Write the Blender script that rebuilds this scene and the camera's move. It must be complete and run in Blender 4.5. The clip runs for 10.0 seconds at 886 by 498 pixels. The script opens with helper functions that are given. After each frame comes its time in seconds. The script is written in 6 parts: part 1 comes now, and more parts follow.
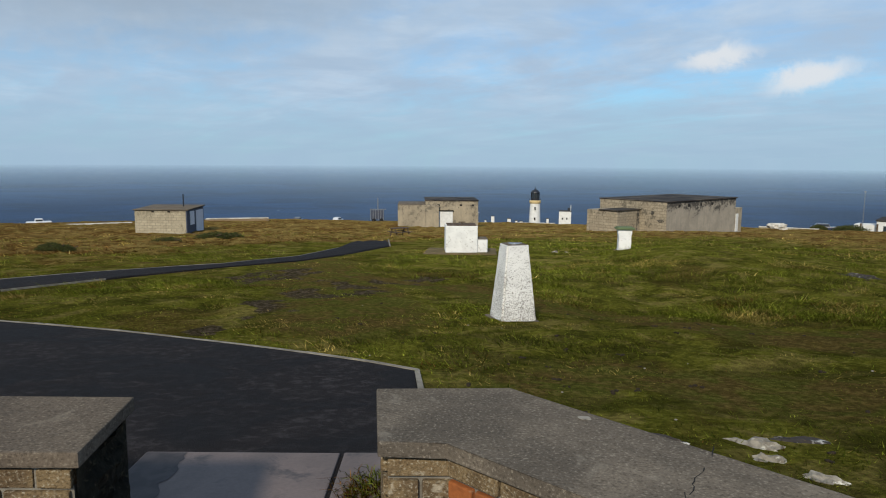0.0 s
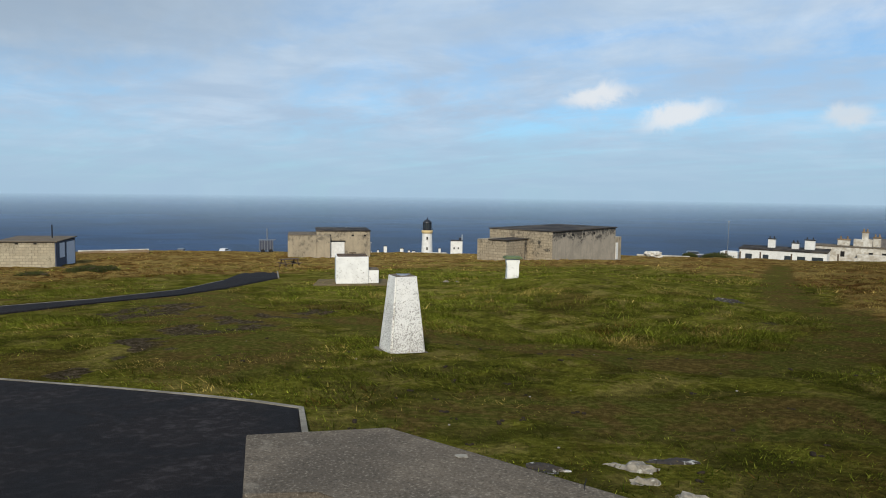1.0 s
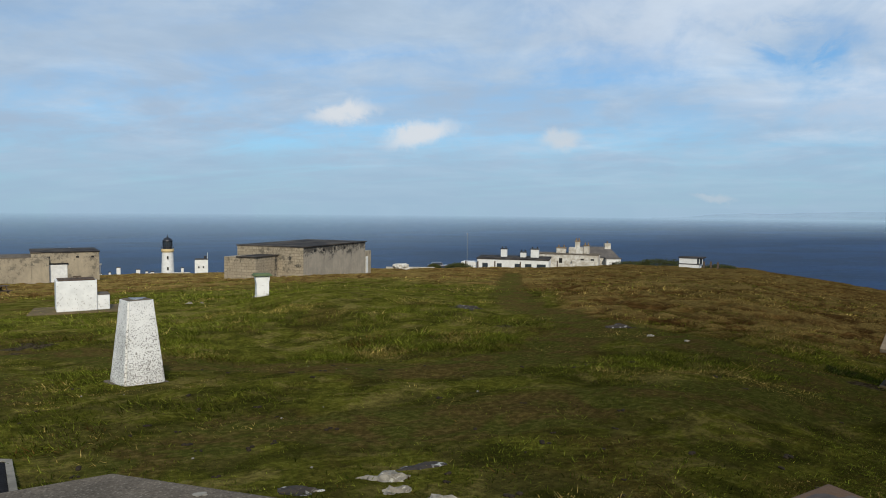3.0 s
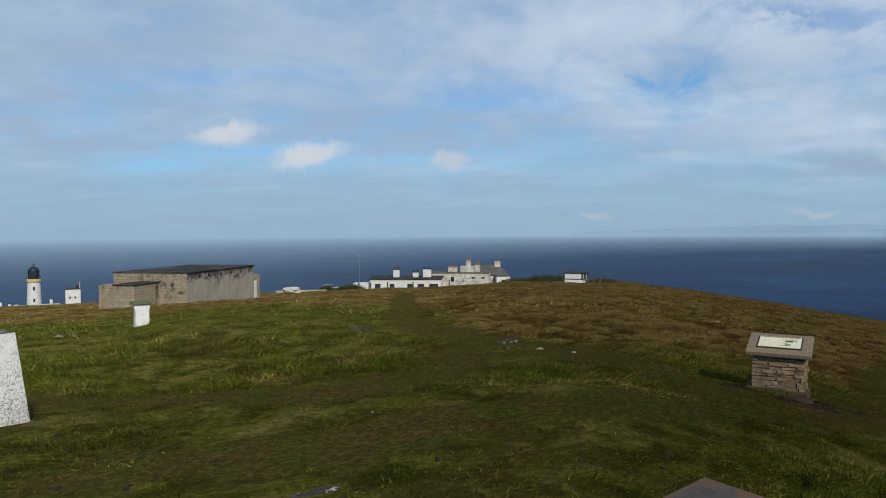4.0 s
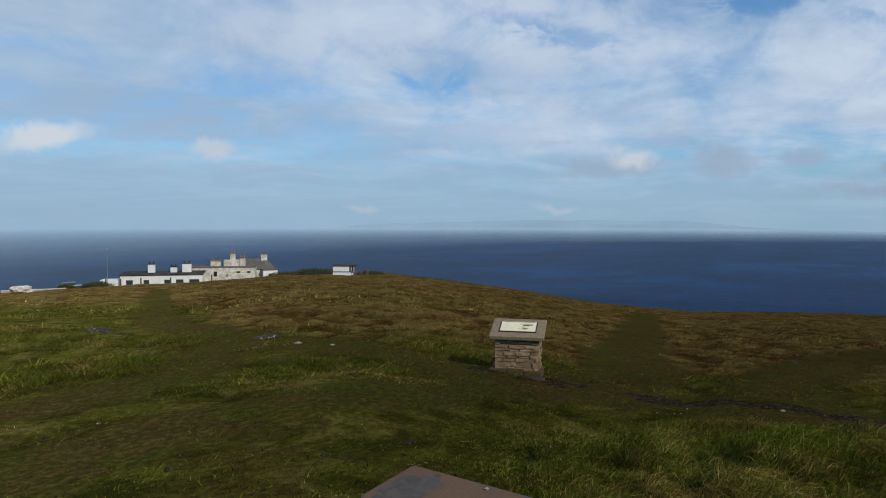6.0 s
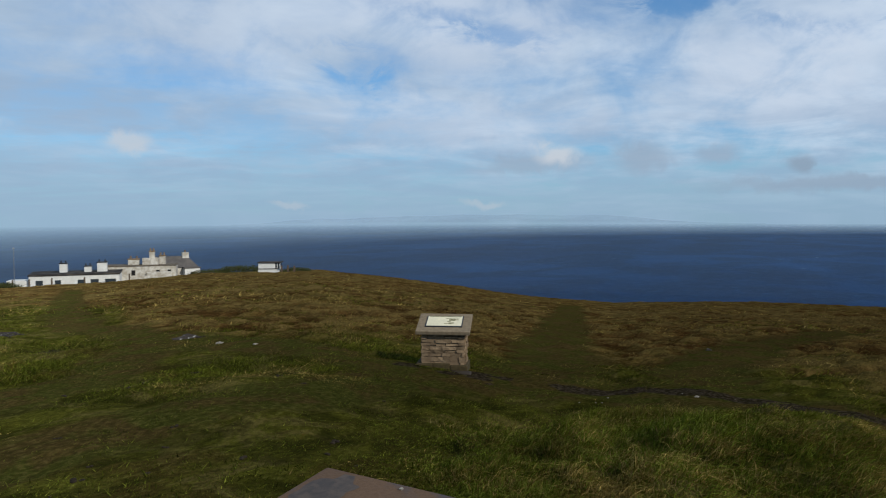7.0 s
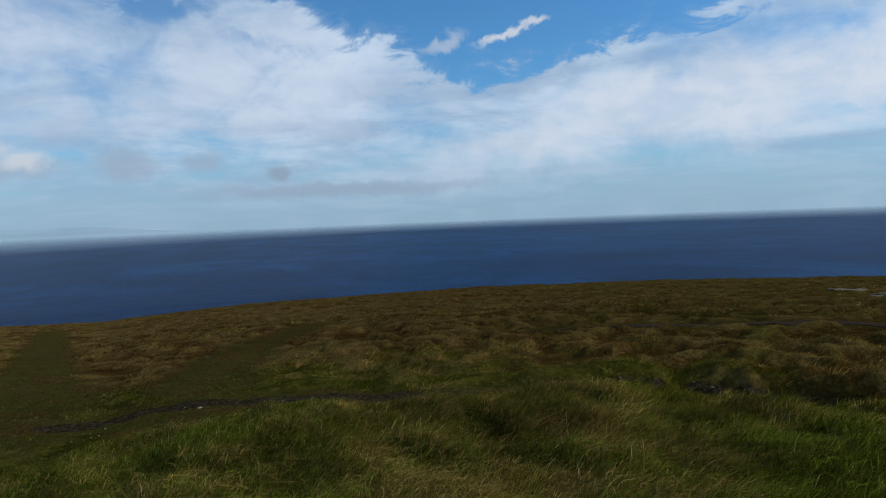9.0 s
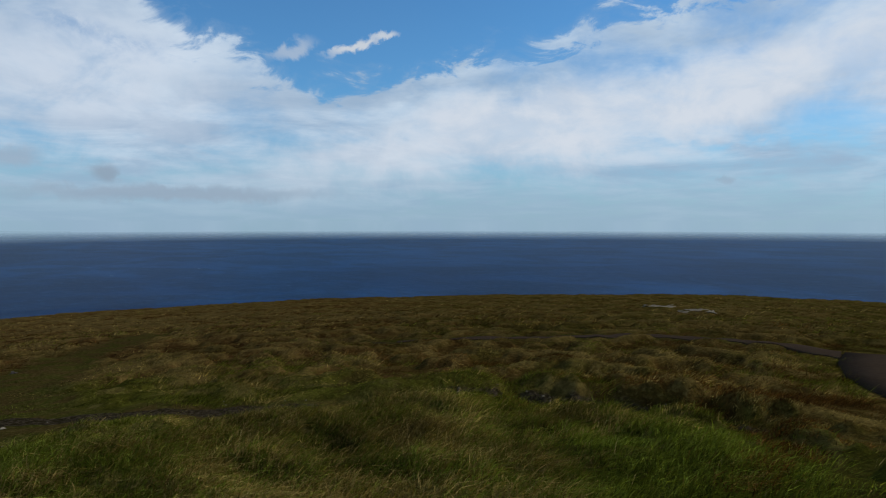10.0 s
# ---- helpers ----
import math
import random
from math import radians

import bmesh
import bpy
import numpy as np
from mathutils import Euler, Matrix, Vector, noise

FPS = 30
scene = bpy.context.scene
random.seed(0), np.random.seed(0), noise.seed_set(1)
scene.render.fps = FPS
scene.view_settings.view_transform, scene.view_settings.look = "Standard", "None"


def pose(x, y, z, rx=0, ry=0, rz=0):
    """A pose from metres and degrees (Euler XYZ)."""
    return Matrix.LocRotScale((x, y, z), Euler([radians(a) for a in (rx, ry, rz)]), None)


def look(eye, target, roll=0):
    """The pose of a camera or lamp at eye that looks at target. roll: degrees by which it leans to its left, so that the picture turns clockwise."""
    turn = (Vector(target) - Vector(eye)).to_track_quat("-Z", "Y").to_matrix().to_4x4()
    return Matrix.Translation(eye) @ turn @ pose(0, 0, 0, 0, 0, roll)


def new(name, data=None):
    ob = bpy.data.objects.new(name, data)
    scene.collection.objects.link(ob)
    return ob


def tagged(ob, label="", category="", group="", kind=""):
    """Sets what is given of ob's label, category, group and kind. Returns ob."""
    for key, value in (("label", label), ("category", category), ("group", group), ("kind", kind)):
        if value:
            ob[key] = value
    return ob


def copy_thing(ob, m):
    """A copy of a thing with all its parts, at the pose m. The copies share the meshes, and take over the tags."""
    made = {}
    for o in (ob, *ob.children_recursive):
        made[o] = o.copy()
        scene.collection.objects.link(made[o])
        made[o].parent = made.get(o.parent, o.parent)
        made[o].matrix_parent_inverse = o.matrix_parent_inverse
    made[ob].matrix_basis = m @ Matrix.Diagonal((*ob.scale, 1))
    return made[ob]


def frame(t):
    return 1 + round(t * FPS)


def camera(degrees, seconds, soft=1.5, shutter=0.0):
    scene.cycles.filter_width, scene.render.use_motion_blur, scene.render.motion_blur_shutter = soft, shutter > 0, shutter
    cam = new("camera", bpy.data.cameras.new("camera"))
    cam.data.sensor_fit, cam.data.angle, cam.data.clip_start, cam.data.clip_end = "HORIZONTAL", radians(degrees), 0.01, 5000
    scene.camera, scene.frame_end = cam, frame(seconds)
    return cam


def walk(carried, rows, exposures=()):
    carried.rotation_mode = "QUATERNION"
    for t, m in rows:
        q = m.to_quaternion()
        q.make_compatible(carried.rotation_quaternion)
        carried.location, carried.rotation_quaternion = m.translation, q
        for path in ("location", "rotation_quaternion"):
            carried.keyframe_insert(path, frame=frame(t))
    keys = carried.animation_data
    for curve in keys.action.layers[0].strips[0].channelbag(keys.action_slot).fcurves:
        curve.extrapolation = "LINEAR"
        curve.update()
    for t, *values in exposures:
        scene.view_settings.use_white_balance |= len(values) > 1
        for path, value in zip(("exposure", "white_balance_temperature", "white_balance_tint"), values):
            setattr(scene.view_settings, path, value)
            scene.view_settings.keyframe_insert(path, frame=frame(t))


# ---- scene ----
# ---------------------------------------------------------------- camera
cam = camera(65.24, 10.0, soft=1.0, shutter=0.1)
EYE = 1.7
ROWS = [
    (0, -0.001, -0.000, -0.008, -0.00, -7.57, 0.41),
    (0.3, -0.027, 0.018, -0.016, -3.69, -7.36, 1.11),
    (0.5, -0.044, 0.030, -0.022, -5.02, -7.61, 1.03),
    (0.6, -0.021, 0.034, -0.016, -5.95, -7.60, 0.85),
    (0.7, 0.002, 0.038, -0.010, -7.55, -7.49, 0.64),
    (0.8, 0.025, 0.042, -0.003, -7.60, -6.95, 0.60),
    (0.9, 0.048, 0.045, 0.003, -9.65, -6.44, 0.30),
    (1, 0.071, 0.049, 0.009, -8.87, -5.00, 0.81),
    (1.1, 0.080, 0.059, 0.008, -11.89, -4.97, 1.36),
    (1.2, 0.089, 0.069, 0.008, -12.15, -4.60, 1.50),
    (1.3, 0.098, 0.080, 0.007, -14.50, -4.25, 1.83),
    (1.4, 0.107, 0.091, 0.006, -12.65, -4.38, 1.28),
    (1.5, 0.116, 0.101, 0.005, -13.73, -4.95, 1.55),
    (1.6, 0.112, 0.104, 0.005, -15.00, -5.10, 1.60),
    (1.7, 0.107, 0.106, 0.005, -15.65, -5.52, 1.59),
    (1.8, 0.102, 0.108, 0.004, -15.70, -5.50, 1.45),
    (1.9, 0.098, 0.111, 0.004, -17.73, -5.60, -0.53),
    (2, 0.094, 0.113, 0.004, -16.45, -4.78, -1.58),
    (2.1, 0.082, 0.108, 0.005, -15.97, -4.72, -2.12),
    (2.2, 0.069, 0.103, 0.005, -18.46, -5.71, -1.65),
    (2.4, 0.044, 0.094, 0.006, -22.45, -4.81, -1.36),
    (2.5, 0.032, 0.089, 0.007, -25.30, -5.83, -1.14),
    (2.6, 0.059, 0.083, 0.007, -23.70, -4.42, -0.70),
    (2.7, 0.087, 0.077, 0.008, -26.11, -4.12, 0.44),
    (3.8, 0.142, 0.137, -0.000, -34.36, -1.86, -0.60),
    (4, 0.145, 0.095, -0.019, -38.18, -1.76, -0.37),
    (4.1, 0.169, 0.098, -0.022, -38.05, -1.15, -0.45),
    (4.2, 0.194, 0.101, -0.026, -39.40, -1.12, -0.52),
    (4.3, 0.218, 0.103, -0.029, -41.93, -0.98, 0.30),
    (4.5, 0.267, 0.109, -0.036, -43.79, -1.26, -0.09),
    (4.7, 0.312, 0.093, -0.048, -47.58, 0.25, -0.16),
    (4.8, 0.334, 0.085, -0.054, -49.05, 0.04, -0.40),
    (5, 0.379, 0.069, -0.066, -51.49, 0.16, -0.16),
    (5.2, 0.392, 0.058, -0.068, -53.74, -1.05, 1.22),
    (5.3, 0.399, 0.052, -0.070, -53.11, -0.13, 1.50),
    (5.4, 0.406, 0.046, -0.071, -55.90, -0.20, 1.60),
    (5.5, 0.412, 0.041, -0.072, -57.03, -0.78, 1.64),
    (5.6, 0.407, 0.042, -0.063, -56.62, -1.33, 1.23),
    (5.7, 0.402, 0.044, -0.054, -56.44, -1.90, 0.57),
    (6.8, 0.463, -0.028, -0.035, -59.31, -3.50, 0.36),
    (7, 0.475, 0.005, -0.042, -63.01, -2.78, -0.19),
    (7.2, 0.471, 0.066, -0.052, -66.21, -2.09, -1.49),
    (7.3, 0.468, 0.097, -0.057, -67.49, -1.28, -3.28),
    (7.5, 0.464, 0.158, -0.067, -70.40, -2.07, -3.33),
    (7.6, 0.471, 0.125, -0.071, -71.40, -1.95, -2.30),
    (7.7, 0.478, 0.092, -0.075, -70.23, -2.17, -1.12),
    (7.8, 0.486, 0.060, -0.079, -72.42, -3.05, -0.45),
    (8, 0.500, -0.006, -0.087, -72.46, -3.89, 1.42),
    (8.2, 0.475, -0.024, -0.074, -74.13, -3.38, -0.47),
    (8.3, 0.462, -0.033, -0.067, -79.30, -2.90, -0.80),
    (8.4, 0.449, -0.042, -0.060, -80.76, -1.50, -0.97),
    (8.5, 0.451, -0.097, -0.045, -86.93, -2.75, -0.94),
    (8.6, 0.443, -0.079, -0.026, -90.05, -4.65, -0.80),
    (8.7, 0.434, -0.061, -0.008, -92.95, -5.07, -0.12),
    (8.8, 0.424, -0.045, 0.004, -96.41, -4.24, -0.17),
    (8.9, 0.415, -0.029, 0.015, -100.39, -3.38, -1.47),
    (9, 0.405, -0.013, 0.027, -103.32, -2.99, -2.27),
    (9.1, 0.416, 0.002, 0.028, -102.73, -2.84, -1.78),
    (9.2, 0.426, 0.017, 0.029, -106.70, -3.25, -0.50),
    (9.3, 0.437, 0.032, 0.030, -107.97, -3.18, 0.22),
    (9.5, 0.458, 0.062, 0.032, -112.34, -3.16, -0.71),
    (9.7, 0.435, 0.046, 0.026, -113.50, -2.40, -1.08),
    (9.8, 0.423, 0.039, 0.023, -113.74, -2.35, -1.44),
    (10, 0.400, 0.023, 0.017, -116.24, -2.21, 0.02),
]
walk(cam, [(t, pose(x, y, EYE + z, 90 + pitch, 0, yaw) @ pose(0, 0, 0, 0, 0, roll)) for t, x, y, z, yaw, pitch, roll in ROWS],
     exposures=((0.0, 0.08, 6500, 10), (1.2, 0.16, 6500, 10), (2.0, 0.02, 6500, 10), (2.5, 0.06, 6500, 10), (4.0, -0.17, 6200, 10), (7.0, -0.14, 6200, 10), (9.0, -0.13, 6150, 10), (10.0, -0.12, 6350, 10)))

# ---------------------------------------------------------------- world and sun
SUN_AZ, SUN_EL = 166.0, 34.0          # degrees to the left of the first view, and above the horizon


class Nodes:
    """Short hand for node trees."""

    def __init__(self, tree):
        self.tree = tree
        tree.nodes.clear()

    def add(self, kind, **inputs):
        node = self.tree.nodes.new(kind)
        for key, value in inputs.items():
            self.put(node, key.replace("_", " "), value)
        return node

    def put(self, node, key, value):
        sock = node.inputs[int(key[1:])] if key[0] == "i" and key[1:].isdigit() else node.inputs[key]
        if isinstance(value, bpy.types.NodeSocket):
            self.tree.links.new(value, sock)
        else:
            sock.default_value = value

    def math(self, op, a, b=0.0, c=0.0, clamp=False):
        node = self.add("ShaderNodeMath", i0=a, i1=b, i2=c)
        node.operation, node.use_clamp = op, clamp
        return node.outputs[0]

    def vec(self, op, a, b=(0, 0, 0)):
        node = self.add("ShaderNodeVectorMath", i0=a, i1=b)
        node.operation = op
        return node.outputs["Value"] if op in ("LENGTH", "DOT_PRODUCT") else node.outputs[0]

    def ramp(self, value, lo, hi, a=0.0, b=1.0, smooth=True):
        node = self.add("ShaderNodeMapRange", i0=value, i1=lo, i2=hi, i3=a, i4=b)
        node.interpolation_type = "SMOOTHSTEP" if smooth else "LINEAR"
        return node.outputs[0]

    def mix(self, f, a, b, mode="MIX"):
        node = self.tree.nodes.new("ShaderNodeMix")
        node.data_type, node.blend_type = "RGBA", mode
        for sock, value in ((node.inputs[0], f), (node.inputs[6], a), (node.inputs[7], b)):
            if isinstance(value, bpy.types.NodeSocket):
                self.tree.links.new(value, sock)
            else:
                sock.default_value = value if not isinstance(value, tuple) or len(value) != 3 else (*value, 1)
        return node.outputs[2]

    def noise(self, vector, scale, detail=4.0, rough=0.55, distort=0.0):
        node = self.add("ShaderNodeTexNoise", Vector=vector, Scale=scale, Detail=detail, Roughness=rough, Distortion=distort)
        return node.outputs[0]

    def xyz(self, x, y, z=0.0):
        return self.add("ShaderNodeCombineXYZ", i0=x, i1=y, i2=z).outputs[0]


def make_world():
    world = bpy.data.worlds.new("sky")
    scene.world = world
    world.use_nodes = True
    n = Nodes(world.node_tree)
    way = n.add("ShaderNodeTexCoord").outputs["Generated"]
    split = n.add("ShaderNodeSeparateXYZ", i0=way)
    x, y, z = split.outputs
    el = n.math("MULTIPLY", n.math("ARCSINE", z), 57.2958)
    az = n.math("MULTIPLY", n.math("ARCTAN2", n.math("MULTIPLY", x, -1.0), y), 57.2958)
    sky = n.add("ShaderNodeTexSky")
    sky.sky_type, sky.sun_disc = "NISHITA", False
    sky.sun_elevation, sky.sun_rotation = radians(SUN_EL), radians(-SUN_AZ)
    sky.air_density, sky.dust_density, sky.ozone_density, sky.altitude = 1.0, 0.3, 2.0, 100
    clear = n.mix(1.0, sky.outputs[0], SKY_TINT, "MULTIPLY")
    # cloud sheet, seen in perspective
    lift = n.math("ADD", n.math("MAXIMUM", z, 0.0), 0.11)
    px, py = n.math("DIVIDE", x, lift), n.math("DIVIDE", y, lift)
    flat = n.xyz(px, py)
    big = n.noise(flat, 0.42, 3.0, 0.5, 0.3)
    streaks = n.noise(n.vec("MULTIPLY", n.add("ShaderNodeVectorRotate", Vector=flat, Angle=radians(52)).outputs[0], (0.55, 1.9, 1)), 0.9, 6.0, 0.6, 0.5)
    small = n.noise(flat, 2.0, 6.0, 0.56, 0.35)
    heap = n.noise(n.vec("MULTIPLY", way, (1, 1, 1.7)), 8.5, 7.0, 0.6, 0.35)
    grain = n.math("ADD", n.math("MULTIPLY", streaks, 0.14), n.math("ADD", n.math("MULTIPLY", small, 0.26), n.math("ADD", n.math("MULTIPLY", big, 0.24), n.math("MULTIPLY", heap, 0.36))))
    # the wide gaps of blue, by direction
    jit = n.math("MULTIPLY", n.math("SUBTRACT", n.noise(way, 7.0, 5.0, 0.6, 0.3), 0.5), 1.0)
    spot = n.xyz(n.math("ADD", az, n.math("MULTIPLY", jit, 14.0)), n.math("ADD", el, n.math("MULTIPLY", jit, 6.5)))

    def blob(a, e, w, h, turn=0.0, lo=0.15, hi=1.0, where=spot):
        off = n.vec("SUBTRACT", where, (a, e, 0))
        if turn:
            off = n.add("ShaderNodeVectorRotate", Vector=off, Angle=radians(turn)).outputs[0]
        return n.ramp(n.vec("LENGTH", n.vec("MULTIPLY", off, (1 / w, 1 / h, 0))), lo, hi, 1.0, 0.0)

    gap = 0.0
    for a, e, w, h, turn, power in BLUE_GAPS:
        gap = n.math("MAXIMUM", gap, n.math("MULTIPLY", blob(a, e, w, h, turn), power))
    gap = n.math("MULTIPLY", gap, n.ramp(n.noise(n.vec("MULTIPLY", way, (1, 1, 1.9)), 13.0, 7.0, 0.64, 0.6), 0.62, 0.42))
    # the open wedge of blue, between broken cloud on one side and a long slanting bank on the other
    slope_a = n.ramp(az, -105.0, -84.0, 10.3, 19.5, False)
    slope_b = n.ramp(az, -147.0, -104.5, 18.4, 9.6, False)
    wisp = n.math("MULTIPLY", n.math("SUBTRACT", n.noise(n.vec("MULTIPLY", way, (1, 1, 2.2)), 11.0, 7.0, 0.60, 0.5), 0.5), 12.0)
    over = n.math("ADD", n.math("SUBTRACT", el, n.math("MAXIMUM", slope_a, slope_b)), wisp)
    gap = n.math("MAXIMUM", gap, n.math("MULTIPLY", n.ramp(over, -0.6, 2.0), n.math("MULTIPLY", n.ramp(az, -84.0, -90.0), n.ramp(az, -165.0, -150.0))))
    cover = n.ramp(n.math("SUBTRACT", grain, n.math("MULTIPLY", gap, 0.30)), 0.355, 0.585, 0.0, 0.97)
    haze = n.ramp(el, 0.0, 7.5, 1.0, 0.0)
    veil = n.math("MULTIPLY", n.ramp(az, -100.0, -15.0, 0.30, 0.72), n.math("SUBTRACT", 1.0, n.math("MULTIPLY", gap, 0.9)))
    cover = n.math("MULTIPLY", cover, n.ramp(el, 0.5, 6.0, 0.55, 1.0))
    shade = n.ramp(n.noise(flat, 1.1, 5.0, 0.6, 0.4), 0.35, 0.7)
    white = n.mix(shade, CLOUD_DARK, CLOUD_LIGHT)
    colour = n.mix(cover, clear, white)
    colour = n.mix(n.math("MULTIPLY", veil, n.ramp(streaks, 0.25, 0.6, 0.6, 1.0)), colour, (3.8, 4.95, 6.35))
    colour = n.mix(n.math("MULTIPLY", haze, 0.72), colour, HAZE)
    for a, e, w, h, turn, power, even in BANKS:
        colour = n.mix(n.math("MULTIPLY", blob(a, e, w, h, turn, 0.2, 1.0), n.math("MULTIPLY", n.math("MULTIPLY", n.math("SUBTRACT", 1.0, gap), n.ramp(heap, 0.34, 0.60, even, 1.1)), power)), colour, (6.4 + even, 7.3 + 0.5 * even, 8.6 - 0.3 * even))
    # low small cumulus: a bright head over a greyer foot
    puff = n.math("SUBTRACT", n.noise(way, 26.0, 6.0, 0.6, 0.4), 0.5)
    fine = n.xyz(n.math("ADD", az, n.math("MULTIPLY", puff, 3.0)), n.math("ADD", el, n.math("MULTIPLY", puff, 2.0)))
    for a, e, w, h, turn, power, bright in CUMULUS:
        colour = n.mix(n.math("MULTIPLY", blob(a, e, w, h, turn, 0.25, 1.0, fine), power), colour, tuple(c * bright for c in ((6.6, 6.95, 7.3) if bright > 0.85 else (4.9, 6.2, 7.7))))
    # sky colour carried below the horizon, shown as haze through the faded sea
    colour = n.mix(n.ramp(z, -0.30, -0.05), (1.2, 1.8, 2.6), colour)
    back = n.add("ShaderNodeBackground", Color=colour, Strength=0.1)
    n.tree.links.new(back.outputs[0], n.add("ShaderNodeOutputWorld").inputs[0])


SKY_TINT = (0.50, 0.97, 1.28)
CLOUD_DARK, CLOUD_LIGHT = (3.65, 4.95, 6.55), (7.4, 8.6, 9.7)
HAZE = (3.3, 4.7, 6.15)
BLUE_GAPS = (  # azimuth, elevation, half width, half height, turn, strength
    (-56, 12.0, 8, 2.4, -14, 0.55), (-67, 14.5, 9, 1.8, -10, 0.45), (-79, 17.5, 10, 2.6, -8, 0.6), (-71, 18.5, 8, 2.0, 0, 0.4), (-90, 13.5, 7, 1.2, -10, 0.3),
    (-15, 6, 24, 3.0, -4, 0.10), (26, 8, 20, 2.2, 6, 0.15), (-140, 6, 14, 0.8, -3, 0.22), (60, 22, 30, 8, 0, 0.5), (150, 40, 40, 14, 0, 0.5),
)
BANKS = (  # smooth banks of high cloud
    (-133, 9.2, 44, 4.8, 9.5, 0.95, 0.7), (-90, 11.0, 15, 6.5, 0, 0.65, 0.45), (-64, 15.0, 18, 6.0, -6, 0.6, 0.45), (-66, 8.0, 20, 2.8, 0, 0.4, 0.45), (-45, 15.0, 14, 6.0, 0, 0.4, 0.45),
)
CUMULUS = (
    (26, 15, 32, 10, 0, 0.85, 0.62),
    (-21.0, 7.5, 3.6, 1.15, 10, 0.95, 1.05), (-27.3, 5.9, 4.5, 1.3, 10, 0.95, 1.05), (-38.8, 5.6, 2.3, 1.2, 0, 0.75, 0.95),
    (-70.5, 4.2, 7.0, 1.2, 4, 0.75, 0.74), (-72.2, 5.0, 2.5, 1.3, 0, 0.85, 1.0), (-79.0, 4.5, 3.3, 1.7, 0, 0.75, 0.72), (-84.5, 4.7, 2.4, 1.2, 0, 0.7, 0.74),
    (-90.2, 3.8, 1.5, 1.0, -20, 0.8, 0.62), (-95.0, 2.2, 16, 0.9, 0, 0.75, 0.68), (-66.5, 0.9, 2.2, 0.5, 0, 0.4, 0.9),
    (-50.6, 0.9, 1.6, 0.5, 0, 0.4, 0.9), (-138.5, 3.2, 1.0, 0.4, 0, 0.5, 0.7), (-109.0, 14.1, 3.4, 0.55, 16, 0.9, 1.02), (-111.6, 14.9, 1.3, 0.4, 10, 0.8, 1.02), (-104.0, 13.6, 2.6, 0.8, 20, 0.5, 0.98),
)
make_world()

sun = new("sun", bpy.data.lights.new("sun", "SUN"))
sun.data.energy, sun.data.angle, sun.data.color = 3.7, radians(5.0), (1.0, 0.91, 0.76)
sun_way = Vector((-math.sin(radians(SUN_AZ)) * math.cos(radians(SUN_EL)), math.cos(radians(SUN_AZ)) * math.cos(radians(SUN_EL)), math.sin(radians(SUN_EL))))
sun.matrix_world = look(sun_way * 50, (0, 0, 0))


# ---------------------------------------------------------------- materials
def surface(name, build):
    mat = bpy.data.materials.new(name)
    mat.use_nodes = True
    n = Nodes(mat.node_tree)
    bsdf = n.add("ShaderNodeBsdfPrincipled")
    n.tree.links.new(bsdf.outputs[0], n.add("ShaderNodeOutputMaterial").inputs[0])
    build(n, bsdf)
    return mat


def place_of(n):
    return n.add("ShaderNodeTexCoord").outputs["Object"]


def world_place(n):
    return n.add("ShaderNodeNewGeometry").outputs["Position"]


def bump(n, bsdf, height, strength=0.4, distance=0.01):
    n.put(bsdf, "Normal", n.add("ShaderNodeBump", Height=height, Strength=strength, Distance=distance).outputs[0])


def mottled(name, a, b, scale=3.0, rough=0.85, fine=40.0, relief=0.3, third=None, amount=0.5, depth=0.01, spread=(0.35, 0.65), specular=0.12, piece=0.0):
    """Two colours mixed by broad noise, with fine grain and relief; a third in sparse stains."""
    def build(n, bsdf):
        at = place_of(n)
        wide = n.ramp(n.noise(at, scale, 5.0, 0.6, 0.3), spread[0], spread[1])
        grain = n.noise(at, fine, 4.0, 0.65)
        colour = n.mix(wide, a, b)
        colour = n.mix(n.ramp(grain, 0.3, 0.7, 0.0, 0.35), colour, tuple(c * 0.55 for c in a))
        if third:
            stain = n.ramp(n.noise(at, scale * 2.3, 6.0, 0.65, 0.6), 0.55, 0.68, 0.0, amount)
            colour = n.mix(stain, colour, third)
        if piece:
            rand = n.add("ShaderNodeObjectInfo").outputs["Random"]
            colour = n.mix(n.math("MULTIPLY", rand, piece), colour, tuple(c * 0.45 for c in b))
        n.put(bsdf, "Base Color", colour)
        n.put(bsdf, "Roughness", rough)
        n.put(bsdf, "Specular IOR Level", specular)
        bump(n, bsdf, n.math("ADD", grain, n.math("MULTIPLY", wide, 0.6)), relief, depth)
    return surface(name, build)


def plain(name, colour, rough=0.6, metal=0.0):
    def build(n, bsdf):
        at = place_of(n)
        g = n.noise(at, 18.0, 4.0)
        n.put(bsdf, "Base Color", n.mix(n.ramp(g, 0.35, 0.7), colour, tuple(c * 0.72 for c in colour)))
        n.put(bsdf, "Roughness", rough)
        n.put(bsdf, "Specular IOR Level", 0.5 if rough < 0.5 else 0.1)
        n.put(bsdf, "Metallic", metal)
        bump(n, bsdf, g, 0.15, 0.004)
    return surface(name, build)


